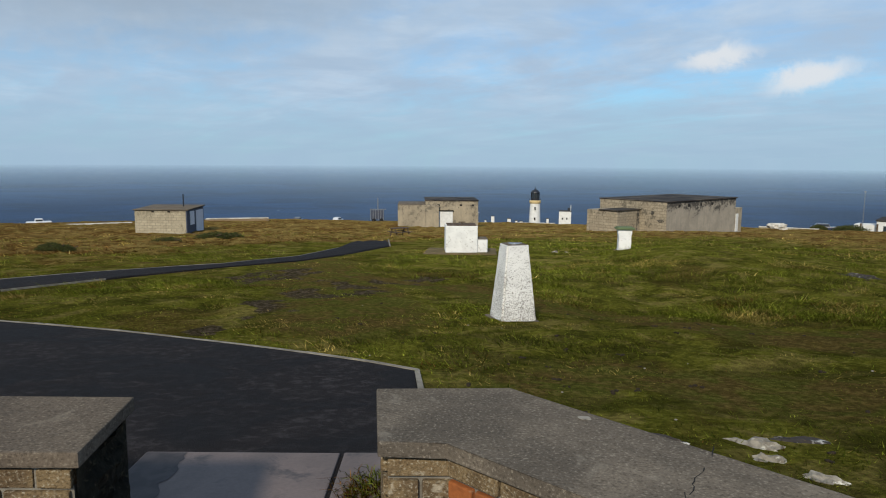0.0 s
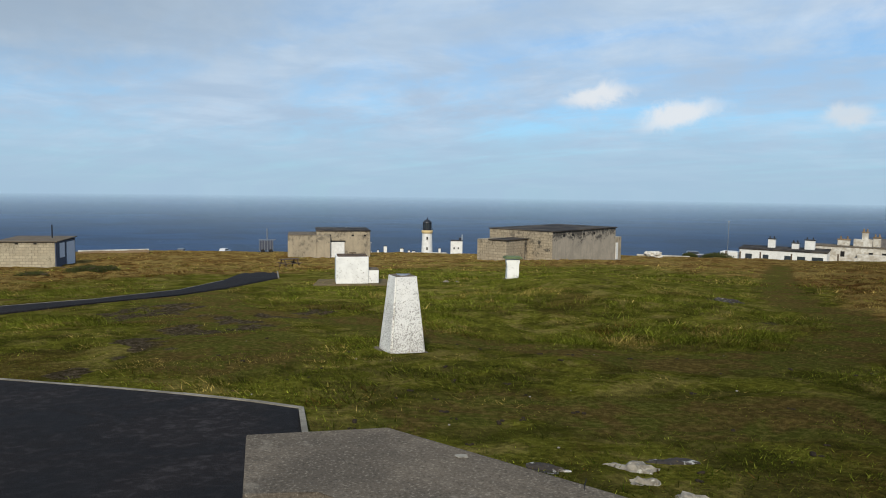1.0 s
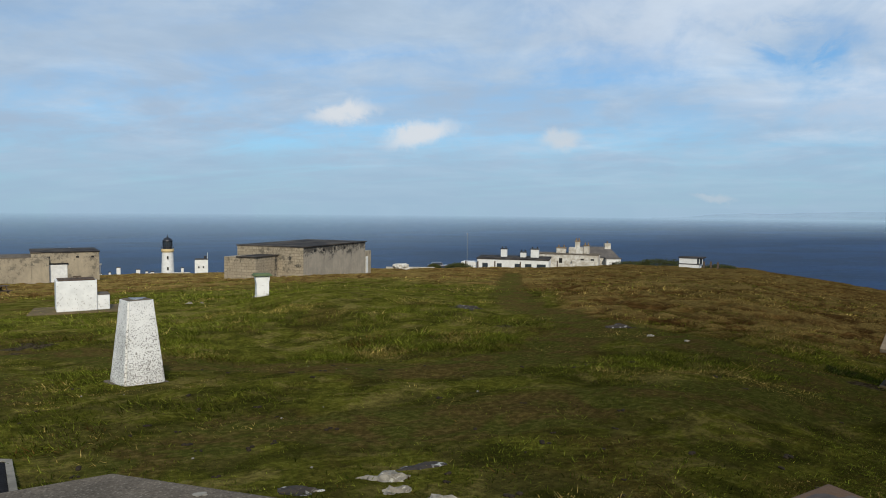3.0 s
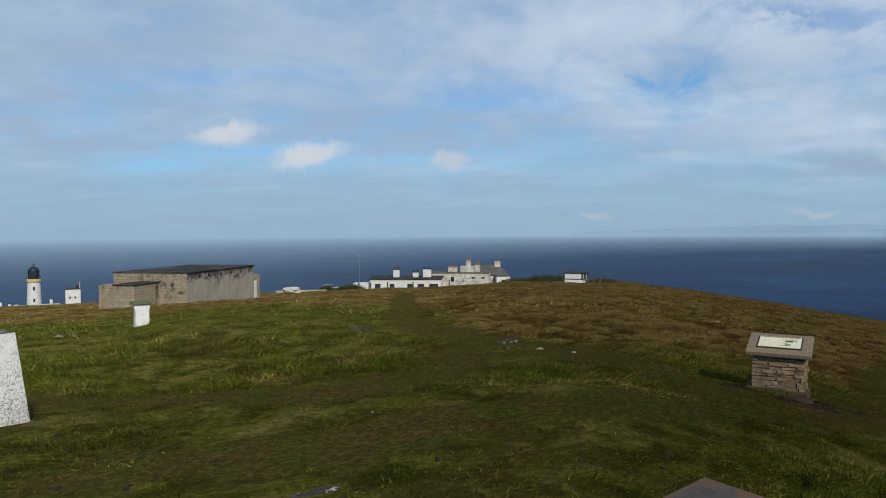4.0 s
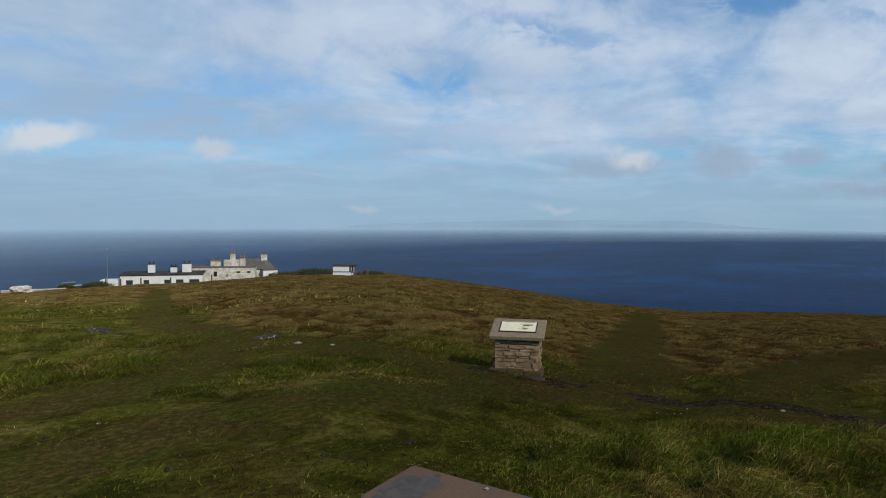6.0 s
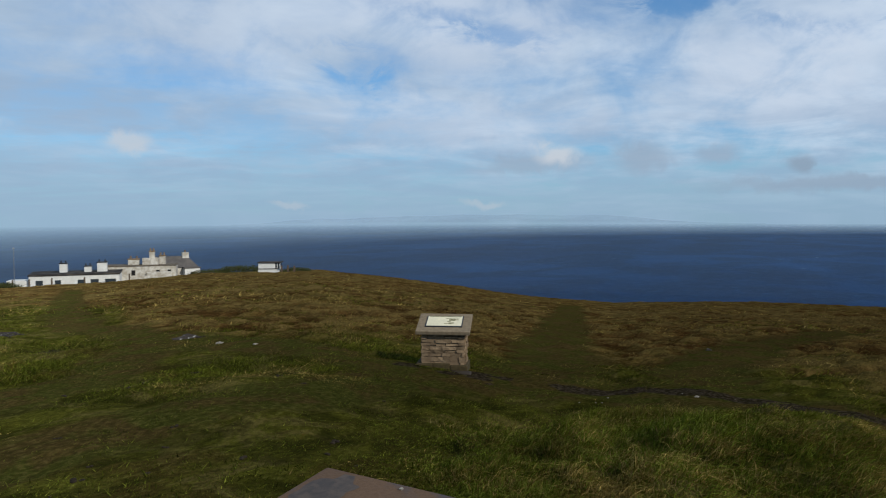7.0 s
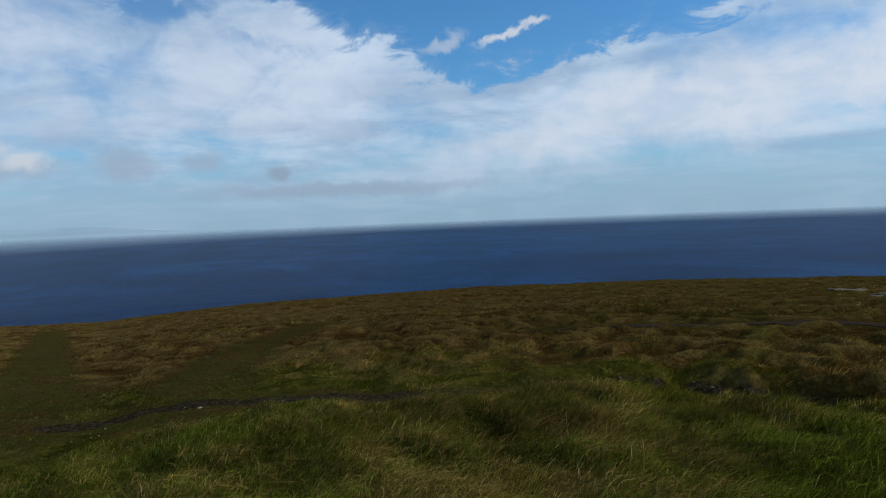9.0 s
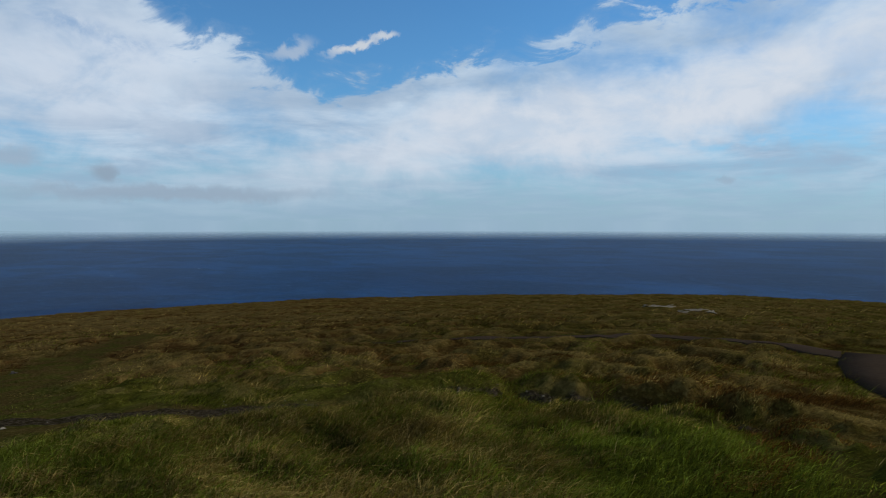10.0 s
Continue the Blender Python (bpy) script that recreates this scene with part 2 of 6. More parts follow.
def ground_material():
    def build(n, bsdf):
        at = world_place(n)
        zone = n.add("ShaderNodeAttribute")
        zone.attribute_name = "zone"
        sep = n.add("ShaderNodeSeparateColor", i0=zone.outputs["Color"])
        heath, trod, bare = sep.outputs
        wide = n.noise(at, 0.30, 7.0, 0.66, 0.6)
        mid = n.noise(at, 1.7, 7.0, 0.68, 0.5)
        fine = n.noise(at, 13.0, 6.0, 0.7, 0.2)
        tuft = n.noise(n.vec("MULTIPLY", at, (1, 1, 0.4)), 60.0, 3.0, 0.7)
        patch = n.noise(at, 1.1, 8.0, 0.68, 0.9)
        green = n.mix(n.ramp(mid, 0.36, 0.62), (0.060, 0.060, 0.008), (0.132, 0.128, 0.018))
        green = n.mix(n.ramp(patch, 0.50, 0.60, 0.0, 0.8), green, (0.200, 0.160, 0.046))
        green = n.mix(n.ramp(wide, 0.47, 0.38, 0.0, 0.7), green, (0.085, 0.055, 0.016))
        brown = n.mix(n.ramp(mid, 0.38, 0.60), (0.066, 0.031, 0.010), (0.158, 0.082, 0.024))
        brown = n.mix(n.ramp(patch, 0.48, 0.58, 0.0, 0.75), brown, (0.290, 0.195, 0.058))
        brown = n.mix(n.ramp(wide, 0.52, 0.62, 0.0, 0.40), brown, (0.120, 0.108, 0.024))
        drift = n.noise(at, 0.11, 6.0, 0.62, 0.8)
        brown = n.mix(n.ramp(drift, 0.48, 0.62, 0.0, 0.5), brown, (0.235, 0.170, 0.056))
        brown = n.mix(n.ramp(fine, 0.53, 0.66, 0.0, 0.45), brown, (0.270, 0.200, 0.075))
        green = n.mix(n.ramp(fine, 0.54, 0.68, 0.0, 0.5), green, (0.215, 0.195, 0.050))
        head = n.add("ShaderNodeAttribute")
        head.attribute_name = "dry_or_lit"
        head = n.add("ShaderNodeSeparateColor", i0=head.outputs["Color"]).outputs[1]
        head = n.math("ADD", head, n.math("MULTIPLY", n.math("SUBTRACT", mid, 0.5), 1.2))
        # straw on the heads; shade of the hollows painted in as darker colour
        brown = n.mix(n.ramp(head, 0.50, 1.05, 0.0, 0.6), brown, (0.290, 0.205, 0.064))
        brown = n.mix(n.ramp(head, 0.35, -0.10, 0.0, 0.6), brown, (0.060, 0.026, 0.008))
        green = n.mix(n.ramp(head, 0.35, -0.10, 0.0, 0.6), green, (0.030, 0.032, 0.006))
        edge = n.math("ADD", heath, n.math("MULTIPLY", n.math("SUBTRACT", wide, 0.5), 1.4))
        colour = n.mix(n.ramp(edge, 0.3, 0.7), green, brown)
        worn = n.mix(n.ramp(patch, 0.42, 0.58), (0.105, 0.070, 0.023), (0.074, 0.082, 0.014))
        worn = n.mix(n.ramp(fine, 0.48, 0.68, 0.0, 0.5), worn, (0.180, 0.135, 0.045))
        colour = n.mix(n.ramp(n.math("ADD", trod, n.math("MULTIPLY", n.math("SUBTRACT", mid, 0.5), 1.3)), 0.3, 0.8, 0.0, 0.9), colour, worn)
        soil = n.mix(n.ramp(fine, 0.4, 0.65), (0.030, 0.022, 0.014), (0.112, 0.086, 0.056))
        colour = n.mix(n.ramp(n.math("ADD", bare, n.math("MULTIPLY", n.math("SUBTRACT", mid, 0.5), 1.2)), 0.4, 0.7), colour, soil)
        colour = n.mix(n.ramp(fine, 0.35, 0.60, 0.55, 0.0), colour, (0.028, 0.025, 0.007))
        # sun and shade by direction, painted into the ground colour
        sun_tone = n.add("ShaderNodeAttribute")
        sun_tone.attribute_name = "dry_or_lit"
        tone = n.add("ShaderNodeSeparateColor", i0=sun_tone.outputs["Color"])
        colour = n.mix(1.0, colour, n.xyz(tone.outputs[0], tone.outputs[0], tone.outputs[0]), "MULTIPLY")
        n.put(bsdf, "Base Color", colour)
        n.put(bsdf, "Roughness", 0.95)
        n.put(bsdf, "Specular IOR Level", 0.0)
        bump(n, bsdf, n.math("ADD", n.math("MULTIPLY", mid, 1.6), n.math("ADD", fine, n.math("MULTIPLY", tuft, 0.4))), 0.8, 0.09)
    return surface("rough grass and heath", build)


def blade_material():
    """Thin leaves: they scatter light and let some of it through."""
    mat = bpy.data.materials.new("grass blades")
    mat.use_nodes = True
    n = Nodes(mat.node_tree)
    tint = n.add("ShaderNodeAttribute")
    tint.attribute_name = "tint"
    front = n.add("ShaderNodeBsdfDiffuse", Color=tint.outputs["Color"], Roughness=0.6)
    back = n.add("ShaderNodeBsdfTranslucent", Color=n.mix(1.0, tint.outputs["Color"], (1.0, 1.0, 0.6), "MULTIPLY"))
    both = n.add("ShaderNodeMixShader", i0=0.4, i1=front.outputs[0], i2=back.outputs[0])
    n.tree.links.new(both.outputs[0], n.add("ShaderNodeOutputMaterial").inputs[0])
    return mat


def sea_material():
    """Wind-ruffled deep water; haze is imitated by fading its alpha with distance."""
    def build(n, bsdf):
        at = n.vec("MULTIPLY", world_place(n), (1, 1, 0))
        swell = n.noise(n.vec("MULTIPLY", at, (0.007, 0.010, 0)), 1.0, 6.0, 0.66, 0.6)
        patch = n.noise(n.vec("MULTIPLY", at, (0.0016, 0.0022, 0)), 1.0, 4.0, 0.6, 0.8)
        waves = n.noise(n.vec("MULTIPLY", at, (0.06, 0.085, 0)), 1.0, 6.0, 0.72, 0.3)
        colour = n.mix(n.ramp(patch, 0.35, 0.65), (0.0014, 0.019, 0.066), (0.005, 0.036, 0.110))
        colour = n.mix(n.ramp(swell, 0.40, 0.60, 0.0, 0.65), colour, (0.0008, 0.010, 0.034))
        colour = n.mix(n.ramp(waves, 0.50, 0.68, 0.0, 0.5), colour, (0.010, 0.048, 0.115))
        caps = n.math("MULTIPLY", n.ramp(waves, 0.675, 0.71), n.ramp(patch, 0.42, 0.60))
        colour = n.mix(n.math("MULTIPLY", caps, 0.8), colour, (0.60, 0.64, 0.68))
        n.put(bsdf, "Base Color", colour)
        n.put(bsdf, "Roughness", 0.48)
        n.put(bsdf, "Specular IOR Level", 0.05)
        n.put(bsdf, "IOR", 1.33)
        bump(n, bsdf, n.math("ADD", waves, swell), 0.35, 2.0)
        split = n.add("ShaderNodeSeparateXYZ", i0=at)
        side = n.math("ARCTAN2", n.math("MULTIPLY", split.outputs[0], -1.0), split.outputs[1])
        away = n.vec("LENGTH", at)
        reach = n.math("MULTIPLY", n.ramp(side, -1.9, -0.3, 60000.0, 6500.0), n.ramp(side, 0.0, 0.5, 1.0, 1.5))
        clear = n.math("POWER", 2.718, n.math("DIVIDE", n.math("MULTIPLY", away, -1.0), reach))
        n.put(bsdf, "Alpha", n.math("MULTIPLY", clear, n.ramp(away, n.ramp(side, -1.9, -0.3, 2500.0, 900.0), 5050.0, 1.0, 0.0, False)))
    return surface("sea", build)


def flecked(name, base, fleck, scale=30.0, low=0.0, high=1.2):
    """White masonry paint with dark specks of lichen where it has flaked, thicker lower down."""
    def build(n, bsdf):
        at = place_of(n)
        height = n.add("ShaderNodeSeparateXYZ", i0=at).outputs[2]
        g = n.noise(at, scale, 5.0, 0.65, 0.4)
        wide = n.noise(at, 3.0, 4.0, 0.6)
        cut = n.math("ADD", n.ramp(height, low, high, 0.508, 0.625, False), n.math("MULTIPLY", n.math("SUBTRACT", wide, 0.5), -0.16))
        speck = n.ramp(n.math("SUBTRACT", g, cut), 0.0, 0.035)
        colour = n.mix(n.ramp(wide, 0.35, 0.7), base, tuple(c * 0.86 for c in base))
        colour = n.mix(n.math("MULTIPLY", speck, 0.85), colour, fleck)
        n.put(bsdf, "Base Color", colour)
        n.put(bsdf, "Roughness", 0.8)
        bump(n, bsdf, n.math("SUBTRACT", n.noise(at, 55.0, 4.0), n.math("MULTIPLY", speck, 0.6)), 0.45, 0.008)
    return surface(name, build)


def peeling(name, paint, under, dark, low=0.0, high=3.0, fineness=3.4, block=0.0):
    """Old render that peels in dark patches below the roof; block: the length of the blocks that show through."""
    def build(n, bsdf):
        at = place_of(n)
        x, y, height = n.add("ShaderNodeSeparateXYZ", i0=at).outputs
        big = n.noise(at, 0.8, 5.0, 0.6, 0.8)
        fine = n.noise(n.vec("MULTIPLY", at, (1.0, 1.0, 0.55)), fineness, 8.0, 0.78, 0.6)
        runs = n.noise(n.vec("MULTIPLY", at, (3.0, 3.0, 0.35)), 1.0, 5.0, 0.6)
        colour = n.mix(n.ramp(big, 0.35, 0.65), paint, under)
        colour = n.mix(n.ramp(runs, 0.45, 0.7, 0.0, 0.45), colour, tuple(c * 0.6 for c in paint))
        colour = n.mix(n.ramp(fine, 0.40, 0.62, 0.30, 0.0), colour, tuple(c * 0.5 for c in paint))
        if block:
            lay = n.add("ShaderNodeTexBrick", Vector=n.xyz(n.math("ADD", x, y), height), Scale=1.0)
            lay.inputs["Brick Width"].default_value, lay.inputs["Row Height"].default_value = block, block * 0.5
            lay.inputs["Mortar Size"].default_value = block * 0.05
            lay.inputs["Color1"].default_value, lay.inputs["Color2"].default_value = (1, 1, 1, 1), (0.72, 0.70, 0.68, 1)
            lay.inputs["Mortar"].default_value = (0.5, 0.48, 0.45, 1)
            colour = n.mix(n.ramp(big, 0.62, 0.45, 0.15, 0.8), colour, n.mix(1.0, colour, lay.outputs[0], "MULTIPLY"))
        cut = n.ramp(height, low, high, 0.67, 0.44, False)
        gone = n.ramp(n.math("SUBTRACT", n.math("ADD", n.math("MULTIPLY", fine, 0.6), n.math("MULTIPLY", big, 0.4)), cut), 0.0, 0.02)
        colour = n.mix(n.math("MULTIPLY", gone, 0.9), colour, dark)
        n.put(bsdf, "Base Color", colour)
        n.put(bsdf, "Roughness", 0.9)
        bump(n, bsdf, n.math("SUBTRACT", fine, n.math("MULTIPLY", gone, 0.5)), 0.4, 0.03)
    return surface(name, build)


def asphalt_material(name="asphalt", dust=0.0):
    """Tarred chippings; dust: how far brown grit has filled them."""
    def build(n, bsdf):
        at = world_place(n)
        stone = n.add("ShaderNodeTexVoronoi", Vector=at, Scale=110.0).outputs["Distance"]
        wide = n.noise(at, 0.9, 5.0, 0.62, 0.8)
        mid = n.noise(at, 9.0, 8.0, 0.75, 0.5)
        colour = n.mix(n.ramp(wide, 0.35, 0.65), (0.0078, 0.0066, 0.0068), (0.0160, 0.0136, 0.0138))
        colour = n.mix(n.math("MULTIPLY", n.ramp(mid, 0.47, 0.66, 0.0, 0.8), n.ramp(wide, 0.40, 0.62, 0.25, 1.0)), colour, (0.046, 0.041, 0.041))
        colour = n.mix(n.ramp(stone, 0.0, 0.4, 0.6, 0.0), colour, (0.046, 0.041, 0.038))
        if dust:
            colour = n.mix(n.ramp(mid, 0.30, 0.60, dust * 0.6, dust), colour, (0.034, 0.024, 0.016))
        n.put(bsdf, "Base Color", colour)
        n.put(bsdf, "Roughness", n.ramp(wide, 0.35, 0.6, 0.75, 0.95))
        n.put(bsdf, "Specular IOR Level", 0.0 if dust else 0.07)
        bump(n, bsdf, n.math("ADD", n.math("MULTIPLY", stone, -1.0), mid), 0.5, 0.006)
    return surface(name, build)


def aggregate(name, a, b, scale, rough, fine, relief, third, amount, depth):
    """Concrete worn back to its grit: pale and dark grains in a grey paste, with broad stains."""
    def build(n, bsdf):
        at = place_of(n)
        wide = n.ramp(n.noise(at, scale, 6.0, 0.62, 0.5), 0.34, 0.66)
        grit = n.noise(at, 95.0, 3.0, 0.6)
        crumb = n.noise(at, 34.0, 5.0, 0.7, 0.3)
        colour = n.mix(wide, a, b)
        colour = n.mix(n.ramp(grit, 0.54, 0.70, 0.0, 0.5), colour, third)
        colour = n.mix(n.ramp(grit, 0.46, 0.33, 0.0, 0.5), colour, tuple(c * 0.28 for c in b))
        colour = n.mix(n.ramp(crumb, 0.50, 0.68, 0.0, 0.55), colour, tuple(c * 0.45 for c in a))
        colour = n.mix(n.ramp(n.noise(at, scale * 3.0, 5.0, 0.6, 0.8), 0.58, 0.72, 0.0, amount), colour, third)
        n.put(bsdf, "Base Color", colour)
        n.put(bsdf, "Roughness", rough)
        n.put(bsdf, "Specular IOR Level", 0.1)
        bump(n, bsdf, n.math("ADD", grit, crumb), relief, depth)
    return surface(name, build)


M_GROUND, M_BLADES, M_SEA, M_ASPHALT = ground_material(), blade_material(), sea_material(), asphalt_material()
M_WORN_ASPHALT = asphalt_material("dusty asphalt", 0.85)
M_COPING = aggregate("weathered concrete coping", (0.158, 0.130, 0.098), (0.086, 0.072, 0.056), 1.6, 0.92, 70.0, 0.6, (0.30, 0.265, 0.21), 0.35, 0.006)
# the coping mix again, about a quarter darker, for the west wall
M_DARK_COPING = aggregate("darker brown weathered coping", (0.118, 0.094, 0.070), (0.066, 0.053, 0.042), 1.6, 0.92, 70.0, 0.6, (0.26, 0.22, 0.165), 0.3, 0.006)
M_PIER = mottled("rust stained concrete", (0.128, 0.078, 0.046), (0.086, 0.056, 0.038), 1.3, 0.8, 60.0, 0.5, (0.060, 0.062, 0.075), 0.85, 0.006)
M_BRICK = aggregate("lichened buff brick", (0.185, 0.132, 0.070), (0.095, 0.064, 0.036), 6.0, 0.95, 60.0, 0.9, (0.46, 0.42, 0.32), 0.45, 0.008)
M_RED_BRICK = mottled("flaking red brick", (0.300, 0.098, 0.030), (0.210, 0.075, 0.028), 7.0, 0.95, 60.0, 0.7, (0.240, 0.210, 0.150), 0.5, 0.006, piece=0.3)
M_MORTAR = mottled("old mortar", (0.215, 0.195, 0.160), (0.140, 0.125, 0.100), 5.0, 0.95, 50.0, 0.7)
M_SLAB = mottled("wet concrete slab", (0.150, 0.118, 0.108), (0.112, 0.090, 0.083), 1.4, 0.6, 45.0, 0.2, (0.055, 0.050, 0.050), 0.9, 0.003, (0.40, 0.60), 0.25)
M_KERB = mottled("concrete kerb edging", (0.270, 0.245, 0.200), (0.150, 0.135, 0.108), 4.0, 0.9, 50.0, 0.4)
M_PILLAR = flecked("flaked white paint", (0.70, 0.69, 0.65), (0.13, 0.115, 0.095), 58.0, 0.25, 1.6)
M_WHITE = flecked("white masonry paint", (0.72, 0.72, 0.69), (0.22, 0.18, 0.14), 15.0, -2.2, 0.5)
M_WHITE_FAR = mottled("whitewash", (0.70, 0.70, 0.67), (0.60, 0.60, 0.57), 0.8, 0.85, 5.0, 0.2)
M_CONCRETE = peeling("bare cast concrete", (0.350, 0.295, 0.205), (0.270, 0.228, 0.160), (0.13, 0.112, 0.082), -4.0, 6.0, 4.0)
M_SPALL = peeling("spalled render", (0.30, 0.255, 0.185), (0.20, 0.17, 0.12), (0.030, 0.027, 0.022), -6.0, 3.0, 7.0)
M_BLOCKS = peeling("rendered blockwork worn to its courses", (0.390, 0.330, 0.232), (0.300, 0.250, 0.175), (0.10, 0.085, 0.06), -4.0, 6.0, 6.0, 0.6)
M_RENDER = peeling("peeling grey render", (0.350, 0.305, 0.235), (0.275, 0.243, 0.190), (0.034, 0.030, 0.025), 0.9, 3.3, 6.5)
M_BUFF = peeling("buff painted blockwork", (0.430, 0.375, 0.265), (0.370, 0.325, 0.230), (0.20, 0.17, 0.115), -3.0, 4.5, 5.0, 0.5)
M_FELT = mottled("dark roofing felt", (0.024, 0.022, 0.022), (0.085, 0.072, 0.058), 0.5, 0.9, 8.0, 0.4)
M_BROWN_ROOF = mottled("brown sheet roof", (0.150, 0.120, 0.085), (0.105, 0.084, 0.060), 1.2, 0.85, 9.0, 0.3)
M_BLUE_GREY = plain("dark blue grey", (0.075, 0.085, 0.115))
M_SHUTTER = plain("pale painted shutter", (0.62, 0.64, 0.68))
M_BLACK = plain("black paint", (0.012, 0.014, 0.020), 0.45)
M_DARK = plain("dark opening", (0.020, 0.019, 0.018), 0.8)
M_OCHRE = plain("ochre paint", (0.620, 0.480, 0.250))
M_RUST = mottled("rusted iron lid", (0.110, 0.070, 0.042), (0.050, 0.036, 0.026), 5.0, 0.85, 30.0, 0.4, (0.28, 0.25, 0.21), 0.6)
M_GREEN = mottled("green painted board", (0.130, 0.170, 0.085), (0.095, 0.130, 0.065), 4.0)
M_STONE = mottled("coursed sandstone", (0.300, 0.215, 0.130), (0.165, 0.115, 0.070), 6.0, 0.92, 30.0, 0.6, (0.36, 0.30, 0.20), 0.35, 0.01, piece=0.6)
M_TOP = mottled("dressed grey-brown slab", (0.118, 0.099, 0.062), (0.088, 0.074, 0.048), 3.0, 0.8, 40.0, 0.35)
M_MOSSY = mottled("mossy brown concrete", (0.165, 0.118, 0.060), (0.100, 0.080, 0.036), 2.5, 0.95, 25.0, 0.5, (0.070, 0.075, 0.020), 0.7)
M_PANEL = mottled("faded cream panel", (0.720, 0.660, 0.460), (0.640, 0.590, 0.420), 3.0, 0.35, 40.0, 0.03)
M_INK = plain("olive print", (0.150, 0.140, 0.060))
M_OLD_STONE = mottled("old limewashed stone", (0.600, 0.580, 0.520), (0.360, 0.320, 0.255), 0.9, 0.95, 4.0, 0.5, (0.19, 0.16, 0.12), 0.6, 0.04)
M_SLATE = mottled("grey slate", (0.120, 0.108, 0.098), (0.080, 0.074, 0.070), 0.9, 0.8, 5.0, 0.4)
M_ROCK = mottled("lichened rock", (0.300, 0.275, 0.225), (0.110, 0.094, 0.072), 6.0, 0.95, 30.0, 0.9, (0.60, 0.58, 0.50), 0.95, 0.02)
M_DARK_ROCK = mottled("dark lichened rock", (0.050, 0.043, 0.037), (0.032, 0.028, 0.025), 5.0, 0.95, 30.0, 0.8, (0.60, 0.58, 0.52), 0.75, 0.015)
M_PEAT = mottled("dried peat", (0.030, 0.022, 0.013), (0.018, 0.014, 0.009), 20.0)
M_PEBBLE = plain("pale pebble", (0.26, 0.24, 0.20), 0.8)
M_WOOD = mottled("grey weathered wood", (0.115, 0.085, 0.060), (0.075, 0.055, 0.040), 3.0, 0.85, 40.0, 0.5)
M_BUSH = mottled("gorse leaves", (0.040, 0.050, 0.014), (0.075, 0.080, 0.024), 6.0, 0.9)
M_METAL = plain("galvanised steel", (0.35, 0.36, 0.37), 0.45, 0.8)
M_TYRE = plain("tyre rubber", (0.020, 0.020, 0.021), 0.8)


def glass_build(n, bsdf):
    n.put(bsdf, "Base Color", (0.03, 0.04, 0.05, 1))
    n.put(bsdf, "Roughness", 0.08)
    n.put(bsdf, "Specular IOR Level", 0.6)


M_GLASS = surface("dark window glass", glass_build)


# ---------------------------------------------------------------- mesh helpers
def link_mesh(name, bm, material, parent=None, smooth=False):
    me = bpy.data.meshes.new(name)
    bm.normal_update()
    bm.to_mesh(me)
    bm.free()
    me.materials.append(material)
    if smooth:
        me.shade_smooth()
    ob = new(name, me)
    ob.parent = parent
    return ob


def part(name, bm, material, parent, label="", smooth=False):
    ob = link_mesh(name, bm, material, parent, smooth)
    return tagged(ob, label) if label else ob


def thing(name, m, label, category, group="", kind=""):
    ob = new(name)
    ob.empty_display_size = 0.2
    ob.matrix_basis = m
    return tagged(ob, label, category, group, kind)


def box(bm, x0, x1, y0, y1, z0, z1, bevel=0.0, jitter=0.0):
    made = bmesh.ops.create_cube(bm, size=1.0)["verts"]
    for v in made:
        v.co = Vector((x0 + (v.co.x + 0.5) * (x1 - x0), y0 + (v.co.y + 0.5) * (y1 - y0), z0 + (v.co.z + 0.5) * (z1 - z0)))
        if jitter:
            v.co += Vector([random.uniform(-jitter, jitter) for _ in range(3)])
    if bevel:
        edges = list({e for v in made for e in v.link_edges})
        bmesh.ops.bevel(bm, geom=edges, offset=bevel, segments=2, affect="EDGES", profile=0.6)
    return bm


def boxes(*rows, bevel=0.0):
    bm = bmesh.new()
    for row in rows:
        box(bm, *row, bevel=bevel)
    return bm


def tube(bm, x, y, z0, z1, r0, r1=None, sides=16, caps=True):
    r1 = r0 if r1 is None else r1
    made = bmesh.ops.create_cone(bm, cap_ends=caps, segments=sides, radius1=r0, radius2=max(r1, 1e-4), depth=z1 - z0)["verts"]
    for v in made:
        v.co += Vector((x, y, (z0 + z1) / 2))
    return bm


def bar(bm, a, b, r, sides=8):
    a, b = Vector(a), Vector(b)
    m = Matrix.Translation((a + b) / 2) @ (b - a).to_track_quat("Z", "Y").to_matrix().to_4x4()
    bmesh.ops.create_cone(bm, cap_ends=True, segments=sides, radius1=r, radius2=r, depth=(b - a).length, matrix=m)
    return bm


def prism(bm, outline, z0, z1, bevel=0.0):
    """An upright prism over a plan outline given counter-clockwise."""
    low = [bm.verts.new((x, y, z0)) for x, y in outline]
    high = [bm.verts.new((x, y, z1)) for x, y in outline]
    n = len(outline)
    bm.faces.new(low[::-1])
    bm.faces.new(high)
    for i in range(n):
        bm.faces.new((low[i], low[(i + 1) % n], high[(i + 1) % n], high[i]))
    if bevel:
        bmesh.ops.bevel(bm, geom=list(bm.edges), offset=bevel, segments=2, affect="EDGES", profile=0.6)
    return bm


